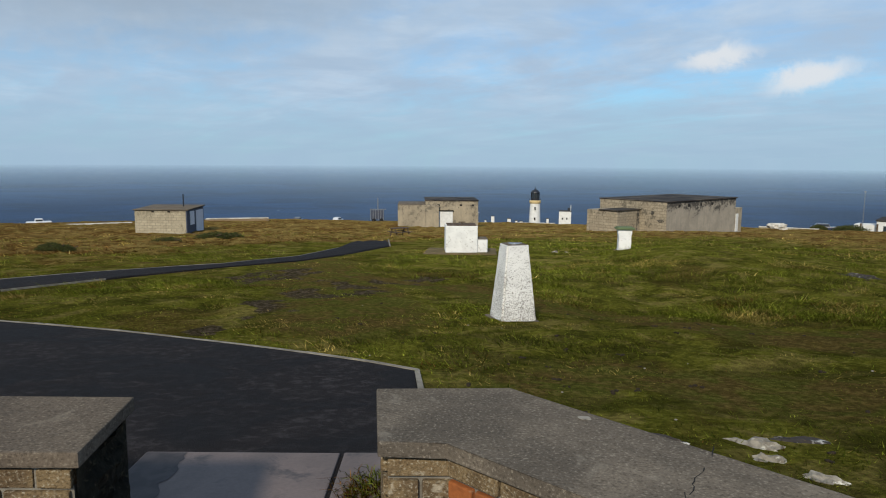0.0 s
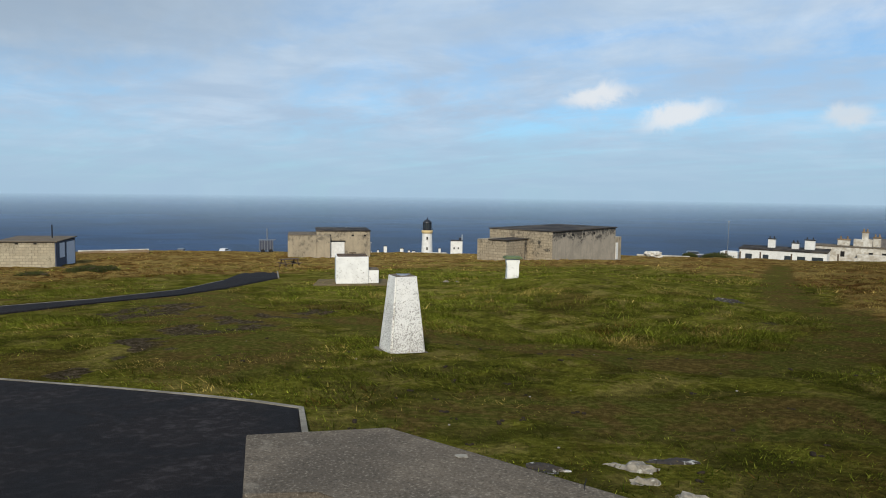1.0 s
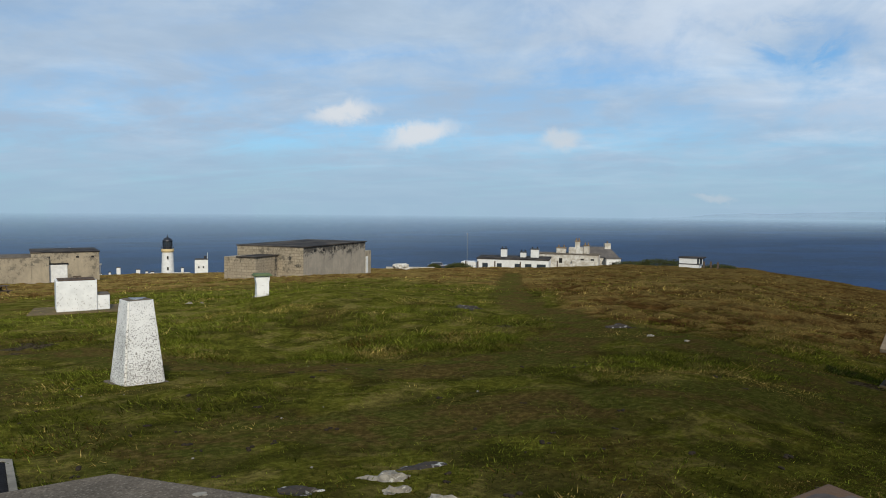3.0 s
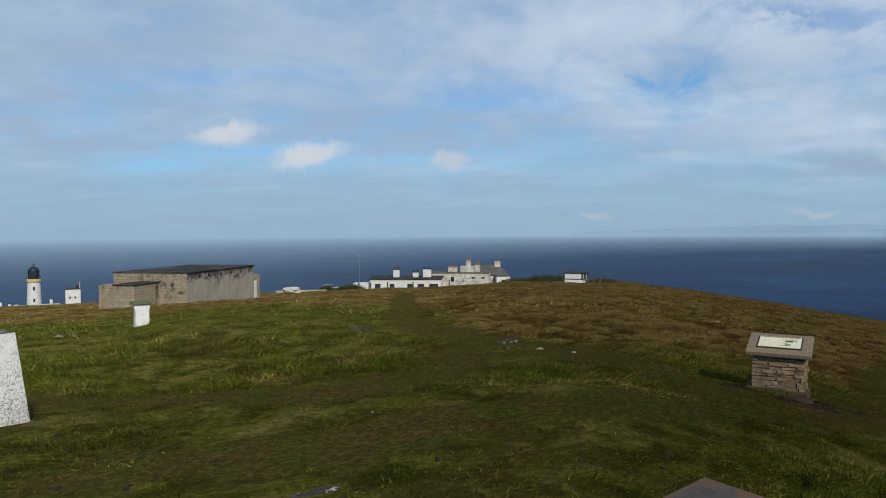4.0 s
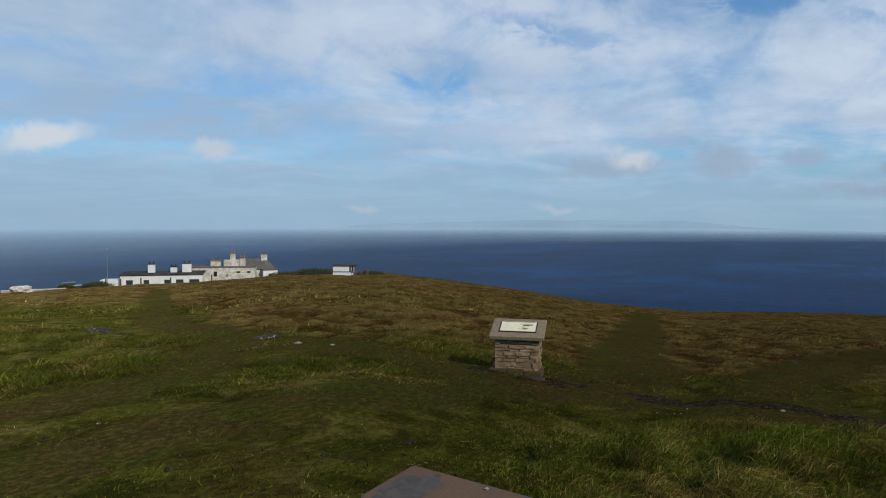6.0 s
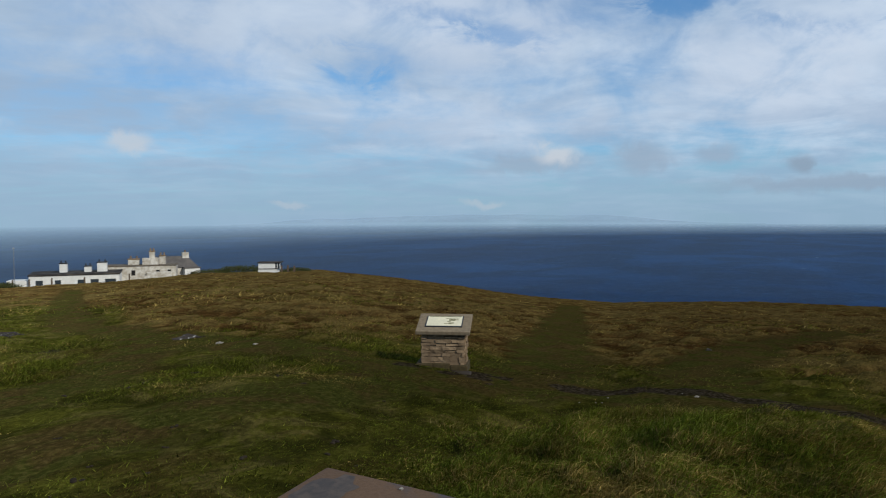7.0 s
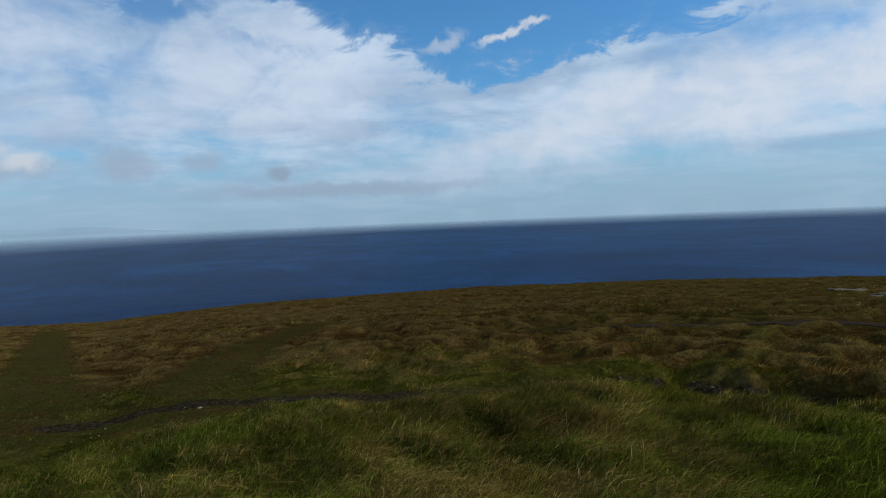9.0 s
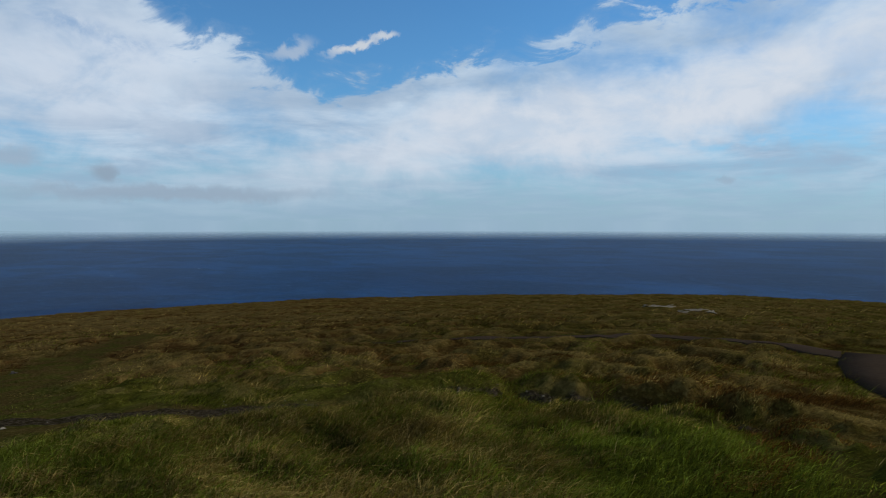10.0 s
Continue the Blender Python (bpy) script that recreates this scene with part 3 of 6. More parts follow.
def rock(size, seed, flat=0.6):
    bm = bmesh.new()
    bmesh.ops.create_icosphere(bm, subdivisions=3, radius=1.0)
    for v in bm.verts:
        p = v.co.copy()
        p = Vector([round(c * 3.2 + 0.35 * noise.noise(p * 2.1 + Vector((0, 0, seed)))) / 3.2 * 0.45 + c * 0.55 for c in p])
        k = 1 + 0.45 * noise.noise(p * 1.3 + Vector((seed * 7.1, 0, 0))) + 0.22 * noise.noise(p * 3.7 + Vector((0, seed * 3.3, 0))) + 0.20 * noise.noise(p * 8.0 + Vector((seed, 0, 0)))
        v.co = Vector((p.x * size[0], p.y * size[1], p.z * size[2])) * k
        v.co.z = min(v.co.z, size[2] * flat)
    return bm


# ---------------------------------------------------------------- the lie of the land
KEY_AZ = (-210, -180, -150, -135, -123, -110, -95, -84, -77, -71, -62, -53, -44, -36, -27, -12, -6, 13, 32, 60, 110, 150)
BROW = (5.0, 5.4, 5.65, 5.65, 5.95, 6.2, 6.5, 6.7, 7.15, 6.75, 5.55, 4.45, 4.5, 4.9, 5.1, 5.4, 5.4, 5.1, 4.85, 4.6, 4.6, 5.0)
CLIFF = (260, 240, 220, 210, 200, 190, 175, 160, 150, 160, 210, 300, 380, 420, 420, 420, 420, 420, 420, 420, 420, 300)
SEA = -60.0
LATTICE = np.random.RandomState(5).rand(256, 256)


def grain2(x, y):
    """Smooth value noise from 0 to 1."""
    x, y = np.asarray(x, float), np.asarray(y, float)
    i, j = np.floor(x).astype(int), np.floor(y).astype(int)
    u, v = x - i, y - j
    u, v = u * u * (3 - 2 * u), v * v * (3 - 2 * v)
    a, b = LATTICE[i % 256, j % 256], LATTICE[(i + 1) % 256, j % 256]
    c, d = LATTICE[i % 256, (j + 1) % 256], LATTICE[(i + 1) % 256, (j + 1) % 256]
    return (a * (1 - u) + b * u) * (1 - v) + (c * (1 - u) + d * u) * v


def fractal(x, y, octaves=4):
    total, amp, norm = 0.0, 1.0, 0.0
    for k in range(octaves):
        total, norm = total + amp * grain2(x * 2 ** k + 17 * k, y * 2 ** k + 31 * k), norm + amp
        amp *= 0.55
    return total / norm


def smooth(lo, hi, v):
    t = np.clip((v - lo) / (hi - lo), 0, 1)
    return t * t * (3 - 2 * t)


def to_line(x, y, pts):
    """Distance from places to a broken line given as (azimuth, range) stations."""
    best = np.full(np.shape(x), 1e9)
    xy = [(-math.sin(radians(a)) * r, math.cos(radians(a)) * r) for a, r in pts]
    for (ax, ay), (bx, by) in zip(xy, xy[1:]):
        dx, dy = bx - ax, by - ay
        t = np.clip(((x - ax) * dx + (y - ay) * dy) / (dx * dx + dy * dy), 0, 1)
        best = np.minimum(best, np.hypot(x - ax - t * dx, y - ay - t * dy))
    return best


DITCH = ((-110, 9.9), (-115, 10.0), (-121, 10.2), (-128, 10.0), (-133, 9.6), (-139, 8.9))
TRACKS = (  # stations of (azimuth, range), and half width
    (((-35, 75), (-35, 31), (-36, 22), (-41, 17), (-52, 13.5), (-63, 10.8)), 0.6),
    (((14, 15.5), (4, 15.6), (-0.8, 14.9), (-5.5, 13.2), (-14.8, 11.4), (-23.4, 10.2), (-31, 10.4), (-37, 12), (-42, 16)), 0.62),
    (((-9, 6.3), (-14.4, 6.7), (-28, 6.8), (-37.6, 7.3), (-46, 8.0), (-55, 9.0), (-63, 10.4)), 0.5),
    (((-60, 10.4), (-72, 11.8), (-79, 12.0), (-90, 10.8), (-104, 9.9), (-112, 9.6)), 0.6),
    (((-70, 11.5), (-72, 14), (-73.4, 43), (-73.6, 70)), 0.8),
    (((-83, 11), (-84, 16), (-88, 24), (-93, 34)), 0.75),
    (((-110, 21.3), (-119.7, 21.7), (-125.7, 22.5), (-132.2, 22.8), (-138.4, 21.7), (-142.2, 21.3), (-146, 20)), 0.5),
    (((7, 9.5), (9, 14), (11, 22)), 0.9),
)


HEATH_AZ = (-156, -120, -112, -104, -80, -63, -50, -40, -33, -24, -12, 0, 14, 42)
HEATH_MOST = (0.5, 0.55, 0.6, 0.7, 0.85, 0.9, 0.95, 0.95, 0.85, 0.8, 0.8, 0.9, 0.95, 0.95)
HEATH_FROM = (6.0, 7.4, 8.6, 10.5, 12, 14, 15, 18, 32, 46, 48, 42, 30, 25)


def tussocks(x, y):
    """The swell of the single tussocks, from 0 in the hollows to 1 on their heads."""
    return smooth(0.40, 0.70, fractal(x * 1.6 + 6, y * 1.6 + 27, 3))


def mound(x, y):
    """1 on the grassy bank beside the viewpoint, where the sward grows long."""
    az = np.degrees(np.arctan2(-x, y))
    edge = np.interp(az, (-120, -104, -90, -80, -66), (9.3, 9.6, 10.3, 10.3, 8.8))
    return smooth(-56, -70, az) * smooth(-138, -120, az) * smooth(0.1, -0.9, np.hypot(x, y) - edge)


BARE_SPOTS = (  # grit and peat showing through the turf: place, size and strength
    (-3.9, 16.5, 0.9, 0.8), (-2.9, 11.1, 0.45, 0.7), (-1.9, 14.4, 0.75, 0.8), (-2.5, 12.9, 0.5, 0.75), (-0.5, 16.4, 0.5, 0.8), (-2.6, 15.2, 0.5, 0.6),
    (-3.1, 8.8, 0.22, 0.8), (10.7, 17.5, 0.3, 0.8), (11.2, 11.6, 0.28, 0.8), (9.6, 14.0, 0.3, 0.6), (11.0, 4.9, 0.42, 1.0), (10.6, 5.6, 0.25, 0.8),
)


def trodden(x, y):
    trod = np.zeros(np.shape(x))
    wander = 0.9 * (fractal(x * 0.8, y * 0.8 + 50, 3) - 0.5)
    for pts, half in TRACKS:
        trod = np.maximum(trod, smooth(half * 2.3, half * 0.6, to_line(x, y, pts) + wander))
    return trod


def paved(x, y):
    """1 on made ground and close round standing things, 0 in the rough."""
    edge = np.interp(x, [q[0] for q in KERB_LINE[::-1]], [q[1] for q in KERB_LINE[::-1]])
    mask = np.where((x < -0.2) & (y > 0), smooth(1.6, 0.3, y - edge), smooth(1.6, 0.3, np.hypot(x + 0.2, np.maximum(y - 6.6, 0))))
    best = np.full(np.shape(x), 1e9)
    for a, b, c, d in zip(ROAD_L, ROAD_L[1:], ROAD_R, ROAD_R[1:]):
        ax, ay, bx, by = (a[0] + c[0]) / 2, (a[1] + c[1]) / 2, (b[0] + d[0]) / 2, (b[1] + d[1]) / 2
        t = np.clip(((x - ax) * (bx - ax) + (y - ay) * (by - ay)) / ((bx - ax) ** 2 + (by - ay) ** 2), 0, 1)
        best = np.minimum(best, np.hypot(x - ax - t * (bx - ax), y - ay - t * (by - ay)))
    mask = np.maximum(mask, smooth(3.2, 1.3, best))
    mask = np.maximum(mask, smooth(3.6, 2.2, to_line(x, y, ((-151.5, 22), (-152.5, 16), (-158, 11)))))
    for az, r, size in ((-5.9, 10.25, 1.1), (-1.5, 26.6, 2.6), (-14.75, 30.3, 1.6), (-63.75, 12.4, 1.3)):
        mask = np.maximum(mask, smooth(size, size * 0.5, np.hypot(x + math.sin(radians(az)) * r, y - math.cos(radians(az)) * r)))
    return mask


KERB_LINE = ((-0.25, 6.58), (-0.75, 6.93), (-1.5, 7.36), (-2.41, 7.86), (-4.3, 8.85), (-6.5, 9.85), (-9.5, 11.2), (-13, 12.5))
ROAD_L = ((-22, 10.5), (-14, 14.0), (-10.35, 15.9), (-8.96, 17.6), (-6.4, 20.05), (-4.95, 23.4), (-4.45, 29.1), (-4.67, 36.0), (-3.1, 39.0))
ROAD_R = ((-20, 7.4), (-12, 11.4), (-8.85, 13.6), (-7.7, 15.6), (-5.97, 18.82), (-4.5, 21.0), (-3.6, 24.0), (-3.0, 27.5), (-2.4, 31.0))


def land(x, y):
    """The height of the ground at places of the plan."""
    x, y = np.asarray(x, float), np.asarray(y, float)
    r = np.hypot(x, y)
    az = (np.degrees(np.arctan2(-x, y)) + 210) % 360 - 210
    s = np.tan(np.radians(np.interp(az, KEY_AZ, BROW)))
    cliff = np.interp(az, KEY_AZ, CLIFF)
    z = np.where(r < 130, 0.14 - (s - 0.012) * r, EYE - s * r - 0.02 * (r - 130))
    z = z - 0.55 * np.exp(-((az - 24) / 16) ** 2 - ((r - 66) / 22) ** 2)
    z = np.where(r > cliff, z - 1.6 * (r - cliff), z)
    z = z + 0.15 * np.exp(-((r - 7.7) / 1.6) ** 2) * smooth(-66, -84, az)
    d = to_line(x, y, DITCH)
    z = z - 0.32 * np.exp(-(d / 0.42) ** 2) + 0.15 * np.exp(-((d - 0.9) / 0.5) ** 2) * smooth(9.6, 10.4, r) * smooth(-106, -112, az)
    rough = smooth(4.0, 7.5, r) * (1 - paved(x, y))
    z = z + rough * 0.22 * (fractal(x * 0.35 + 40, y * 0.35 + 9, 3) - 0.5) + rough * 0.10 * (fractal(x * 1.7 + 3, y * 1.7, 3) - 0.5)
    start = np.interp(az, HEATH_AZ, HEATH_FROM)
    worn = 1 - 0.85 * trodden(x, y)
    z = z + rough * (0.03 + 0.10 * smooth(0.7, 1.4, r / start)) * (1 + 0.5 * smooth(-70, -100, az)) * (tussocks(x, y) - 0.3) * worn
    comb = fractal(0.9 * x + 0.5 * y + 20, 1.9 * y - 1.1 * x + 8, 3)
    z = z + rough * 0.13 * mound(x, y) * (smooth(0.34, 0.66, comb) - 0.4) * worn
    z = z + 0.55 * np.exp(-((az + 21) / 9) ** 2 - ((r - 24) / 6) ** 2) - 0.22 * np.exp(-((az + 21) / 12) ** 2 - ((r - 13.5) / 2.5) ** 2)
    z = z + smooth(25, 80, r) * 0.8 * (fractal(x * 0.07 + 11, y * 0.07 + 5, 3) - 0.5)
    z = np.where(r < 4.6, np.minimum(z, -0.06), z)
    return np.maximum(z, SEA - 6)


def height(x, y):
    return float(land(np.array([x]), np.array([y]))[0])


def on(az, r, lift=0.0):
    """The place on the ground in a direction from the viewpoint, at a range."""
    x, y = -math.sin(radians(az)) * r, math.cos(radians(az)) * r
    return Vector((x, y, height(x, y) + lift))


def stand(az, r, turn=0.0, lift=0.0):
    """The pose of a thing that stands there, its front to the viewpoint, then turned."""
    p = on(az, r, lift)
    return pose(p.x, p.y, p.z, 0, 0, az + turn)


def zones(x, y):
    """How heathy, how trodden and how bare the ground is."""
    r = np.hypot(x, y)
    az = np.degrees(np.arctan2(-x, y))
    n1 = fractal(x * 0.10 + 70, y * 0.10 + 20, 4)
    start = np.interp(az, HEATH_AZ, HEATH_FROM)
    heath = smooth(0.75, 1.5, r / start + 1.1 * (n1 - 0.5)) * np.interp(az, HEATH_AZ, HEATH_MOST)
    trod = trodden(x, y)
    bare = smooth(0.7, 0.2, to_line(x, y, DITCH))
    bare = np.maximum(bare, smooth(0.40, 0.15, to_line(x, y, TRACKS[6][0])))
    ragged = 3.2 * (fractal(x * 2.6 + 8, y * 2.6, 4) - 0.5)
    for px, py, size, power in BARE_SPOTS:
        bare = np.maximum(bare, power * smooth(size * 1.5, size * 0.4, np.hypot(x - px, 0.6 * (y - py)) + ragged * size))
    bare = np.maximum(bare, 0.9 * smooth(0.6, 0.2, to_line(x, y, ((-74, 11.8), (-79, 12.0), (-90, 10.8), (-104, 9.9))) + 0.14 * ragged))
    return heath, trod, bare


def painted_sun(x, y):
    """Brightness by direction: sunlit ahead, shade and exposure painted in darker round to the right."""
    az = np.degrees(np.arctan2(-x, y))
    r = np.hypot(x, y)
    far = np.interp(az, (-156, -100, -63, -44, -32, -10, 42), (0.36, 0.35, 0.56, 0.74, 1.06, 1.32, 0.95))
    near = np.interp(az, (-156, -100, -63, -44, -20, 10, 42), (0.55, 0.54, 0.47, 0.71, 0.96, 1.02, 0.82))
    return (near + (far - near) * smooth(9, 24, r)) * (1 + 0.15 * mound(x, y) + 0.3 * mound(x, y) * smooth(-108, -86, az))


def make_ground():
    az = np.concatenate([np.linspace(-156, 42, 560, endpoint=False), np.linspace(42, 204, 70, endpoint=False)])
    rad = np.concatenate([[1.0, 2.0], np.geomspace(2.6, 30, 290), np.geomspace(30.3, 440, 210), [500, 620]])
    a, r = np.meshgrid(np.radians(az), rad)
    x, y = -np.sin(a) * r, np.cos(a) * r
    z = land(x, y)
    rows, cols = x.shape
    verts = np.stack([x, y, z], -1).reshape(-1, 3)
    i, j = np.meshgrid(np.arange(rows - 1), np.arange(cols), indexing="ij")
    k = (j + 1) % cols
    faces = np.stack([i * cols + j, i * cols + k, (i + 1) * cols + k, (i + 1) * cols + j], -1).reshape(-1, 4)[:, ::-1]
    me = bpy.data.meshes.new("ground")
    me.from_pydata(verts.tolist(), [], faces.tolist())
    h, t, b = zones(verts[:, 0], verts[:, 1])
    col = me.attributes.new("zone", "FLOAT_COLOR", "POINT")
    col.data.foreach_set("color", np.stack([h, t, b, np.ones_like(h)], -1).astype(np.float32).ravel())
    # red and blue: painted sun and shade; green: tussock height
    dry_or_lit = painted_sun(verts[:, 0], verts[:, 1])
    tone = me.attributes.new("dry_or_lit", "FLOAT_COLOR", "POINT")
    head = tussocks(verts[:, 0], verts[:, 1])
    tone.data.foreach_set("color", np.stack([dry_or_lit, head, dry_or_lit, np.ones_like(h)], -1).astype(np.float32).ravel())
    me.materials.append(M_GROUND)
    me.shade_smooth()
    ob = new("ground", me)
    if me.polygons[0].normal.z < 0:
        me.flip_normals()
    return tagged(ob, "hilltop of green and brown rough grass and heather", "ground", kind="structure")


make_ground()

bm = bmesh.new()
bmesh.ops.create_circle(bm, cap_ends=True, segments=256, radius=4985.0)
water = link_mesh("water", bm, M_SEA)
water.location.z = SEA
tagged(water, "dark blue open sea reaching to the horizon", "sea", kind="structure")


# ---------------------------------------------------------------- viewpoint: paving, asphalt and parapet
def ribbon(name, material, left, right, lift, label, category):
    """A strip laid on the ground between two sides of equal count, with its edges let into the soil."""
    bm = bmesh.new()
    dense = []
    for (a, b, c, d) in zip(left, left[1:], right, right[1:]):
        for k in range(8):
            f = k / 8
            dense.append((a[0] + (b[0] - a[0]) * f, a[1] + (b[1] - a[1]) * f, c[0] + (d[0] - c[0]) * f, c[1] + (d[1] - c[1]) * f))
    dense.append((*left[-1], *right[-1]))
    grid = []
    for ax, ay, bx, by in dense:
        row = []
        for k in range(9):
            f = min(max((k - 1) / 6, 0), 1)
            x, y = ax + (bx - ax) * f, ay + (by - ay) * f
            row.append(bm.verts.new((x, y, height(x, y) + (lift if 0 < k < 8 else -0.15))))
        grid.append(row)
    for p, q in zip(grid, grid[1:]):
        for k in range(8):
            bm.faces.new((p[k], p[k + 1], q[k + 1], q[k]))
    bmesh.ops.recalc_face_normals(bm, faces=list(bm.faces))
    if sum(f.normal.z for f in bm.faces) < 0:
        bmesh.ops.reverse_faces(bm, faces=list(bm.faces))
    return tagged(link_mesh(name, bm, material, None, True), label, category, kind="structure")


def kerb_line(name, pts, width, lift, stone, label, top=None):
    """Edging stones, each a piece of its own, along a broken line of the plan."""
    root = thing(name, Matrix(), label, "kerb", kind="structure")
    for a, b in zip(pts, pts[1:]):
        a, b = Vector(a), Vector(b)
        count = max(1, round((b - a).length / stone))
        for k in range(count):
            p, q = a + (b - a) * ((k + 0.006) / count), a + (b - a) * ((k + 0.994) / count)
            za, zb = (top(p), top(q)) if top else (height(*p), height(*q))
            side = Vector((-(q - p).y, (q - p).x)).normalized() * width / 2
            bm = bmesh.new()
            j = random.uniform(-0.006, 0.006)
            ring = [(p - side, za), (q - side, zb), (q + side, zb), (p + side, za)]
            low = [bm.verts.new((v.x, v.y, z - 0.12)) for v, z in ring]
            high = [bm.verts.new((v.x, v.y, z + lift + j)) for v, z in ring]
            bm.faces.new(low[::-1])
            bm.faces.new(high)
            for i in range(4):
                bm.faces.new((low[i], low[(i + 1) % 4], high[(i + 1) % 4], high[i]))
            bmesh.ops.recalc_face_normals(bm, faces=list(bm.faces))
            part("kerb_stone", bm, M_KERB, root)
    return root


KERB = ((-0.16, 5.45), (-0.25, 6.58)), KERB_LINE


def asphalt_top(p):
    """The laid surface: level with the threshold, falling to the kerb."""
    x, y = p[0], p[1]
    edge = float(np.interp(x, [q[0] for q in reversed(KERB[1])], [q[1] for q in reversed(KERB[1])]))
    f = min(max((y - 3.8) / (edge - 3.8), 0), 1)
    return -0.015 + f * (height(x, edge) + 0.0 + 0.015) - 0.02 * math.sin(f * math.pi)


def make_forecourt():
    bm = bmesh.new()
    grid = []
    for i in range(61):
        x = -13 + 12.95 * i / 60 if i < 60 else -0.1
        edge = float(np.interp(x, [q[0] for q in reversed(KERB[1])], [q[1] for q in reversed(KERB[1])]))
        row = []
        for k in range(25):
            y = 2.66 + (edge - 2.66) * k / 24
            if i == 60:
                x = min(-0.1, -0.16 - 0.08 * (y - 5.45))
            row.append(bm.verts.new((x, y, max(asphalt_top((x, y)), height(x, y) + 0.02) if k < 24 else asphalt_top((x, y)))))
        grid.append(row)
    for p, q in zip(grid, grid[1:]):
        for k in range(24):
            bm.faces.new((p[k], q[k], q[k + 1], p[k + 1]))
    return tagged(link_mesh("pavement", bm, M_ASPHALT, None, True), "dark patched asphalt forecourt in front of the parapet", "pavement", kind="structure")


make_forecourt()
kerb_line("kerb", KERB[1], 0.05, 0.010, 0.9, "pale concrete edging along the asphalt forecourt", asphalt_top)
kerb_line("kerb", KERB[0], 0.05, 0.015, 0.9, "short return of pale concrete edging", asphalt_top)

ribbon("road", M_ASPHALT, ROAD_L, ROAD_R, 0.03, "narrow dark asphalt path curving across the heath", "path")
kerb_line("kerb", ROAD_L[1:7], 0.03, 0.040, 1.8, "thin pale edging beside the asphalt path")
kerb_line("kerb", ROAD_R[1:4], 0.025, 0.036, 1.8, "thin pale edging beside the asphalt path")
kerb_line("kerb", ((-3.1, 39.0), (-2.4, 31.0)), 0.06, 0.06, 1.8, "pale edging across the end of the asphalt path")


def polar(*pts):
    return [(-math.sin(radians(a)) * r, math.cos(radians(a)) * r) for a, r in pts]


ribbon("road", M_WORN_ASPHALT, polar((-145.6, 20.6), (-145.0, 17.6), (-145.3, 15.0), (-146.5, 13.4), (-149.5, 11.5)), polar((-157, 22), (-158, 19), (-160, 16), (-162, 13.5), (-165, 11)),
       0.05, "end of a worn brown-grey asphalt path in the grass", "path")
ribbon("road", M_WORN_ASPHALT, polar((-112, 21.8), (-119.7, 22.0), (-125.7, 22.8), (-132.2, 23.1), (-138.4, 22.1), (-142.2, 21.7), (-145.4, 21.2)), polar((-112, 21.5), (-119.7, 21.5), (-125.7, 22.2), (-132.2, 22.3), (-138.4, 21.2), (-142.2, 20.5), (-145.2, 18.8)),
       0.02, "narrow worn asphalt path sunk in rough grass", "path")

# floor of the viewpoint and the two threshold slabs in its gap
tagged(link_mesh("floor", boxes((-3.2, 2.3, -3.0, 2.08, -0.3, -0.004)), M_SLAB), "concrete floor of the viewpoint", "floor", kind="structure")
slab = slab_left = link_mesh("threshold_slab", boxes((-1.70, -0.585, 2.09, 3.80, -0.2, 0.0), bevel=0.012), M_SLAB)
tagged(slab, "wet grey-pink concrete threshold slab in the parapet gap", "paving slab", "threshold slabs", "structure")
slab = link_mesh("threshold_slab", boxes((-0.562, -0.02, 2.78, 3.80, -0.2, 0.003), (-0.562, -0.265, 2.09, 2.78, -0.2, 0.003), bevel=0.012), M_SLAB)
tagged(slab, "wet grey concrete threshold slab beside the parapet end", "paving slab", "threshold slabs", "structure")


def brick_face(root, p, q, top, courses, red=()):
    """Courses of brick, stretcher bond, from p to q on the face whose outside lies to the right of the way."""
    p, q = Vector(p), Vector(q)
    along, length = (q - p).normalized(), (q - p).length
    out = Vector((along.y, -along.x))
    for c in range(courses):
        z = top - 0.074 * (c + 1)
        s = -0.11 if c % 2 else 0.0
        while s < length - 0.03:
            a, b = max(s, 0.0), min(s + 0.215, length)
            s += 0.228
            if b - a < 0.04:
                continue
            bm = bmesh.new()
            k = random.uniform(0.010, 0.022)
            ring = [p + along * a - out * 0.05, p + along * a + out * k, p + along * b + out * (k + random.uniform(-0.004, 0.004)), p + along * b - out * 0.05]
            prism(bm, [(v.x, v.y) for v in ring][::-1] if (b - a) < 0 else [(v.x, v.y) for v in ring], z + random.uniform(-0.003, 0.003), z + 0.062, 0.006)
            bmesh.ops.recalc_face_normals(bm, faces=list(bm.faces))
            part("brick", bm, M_RED_BRICK if random.random() < (red[c] if c < len(red) else 0.04) else M_BRICK, root)


def inset(outline, d):
    """An outline moved inwards; outlines run counter-clockwise."""
    out = []
    n = len(outline)
    for i in range(n):
        a, b, c = (Vector(outline[(i + k) % n]) for k in (-1, 0, 1))
        u, v = (b - a).normalized(), (c - b).normalized()
        nu, nv = Vector((-u.y, u.x)), Vector((-v.y, v.x))
        m = (nu + nv) / max(0.3, 1 + nu.dot(nv))
        out.append(tuple(b + m * d))
    return out


def parapet(name, outline, label, faces, stone):
    root = thing(name, Matrix(), label, "wall", "parapet walls", "structure")
    bm = prism(bmesh.new(), outline, 0.695, 0.75, 0.008)
    cop = part("coping", bm, stone, root, "cracked concrete coping slab")
    part("core", prism(bmesh.new(), inset(outline, 0.035), -0.3, 0.694), M_MORTAR, root, "mortar bed of the brickwork")
    for p, q, red in faces:
        brick_face(root, p, q, 0.692, 9, red)
    return root


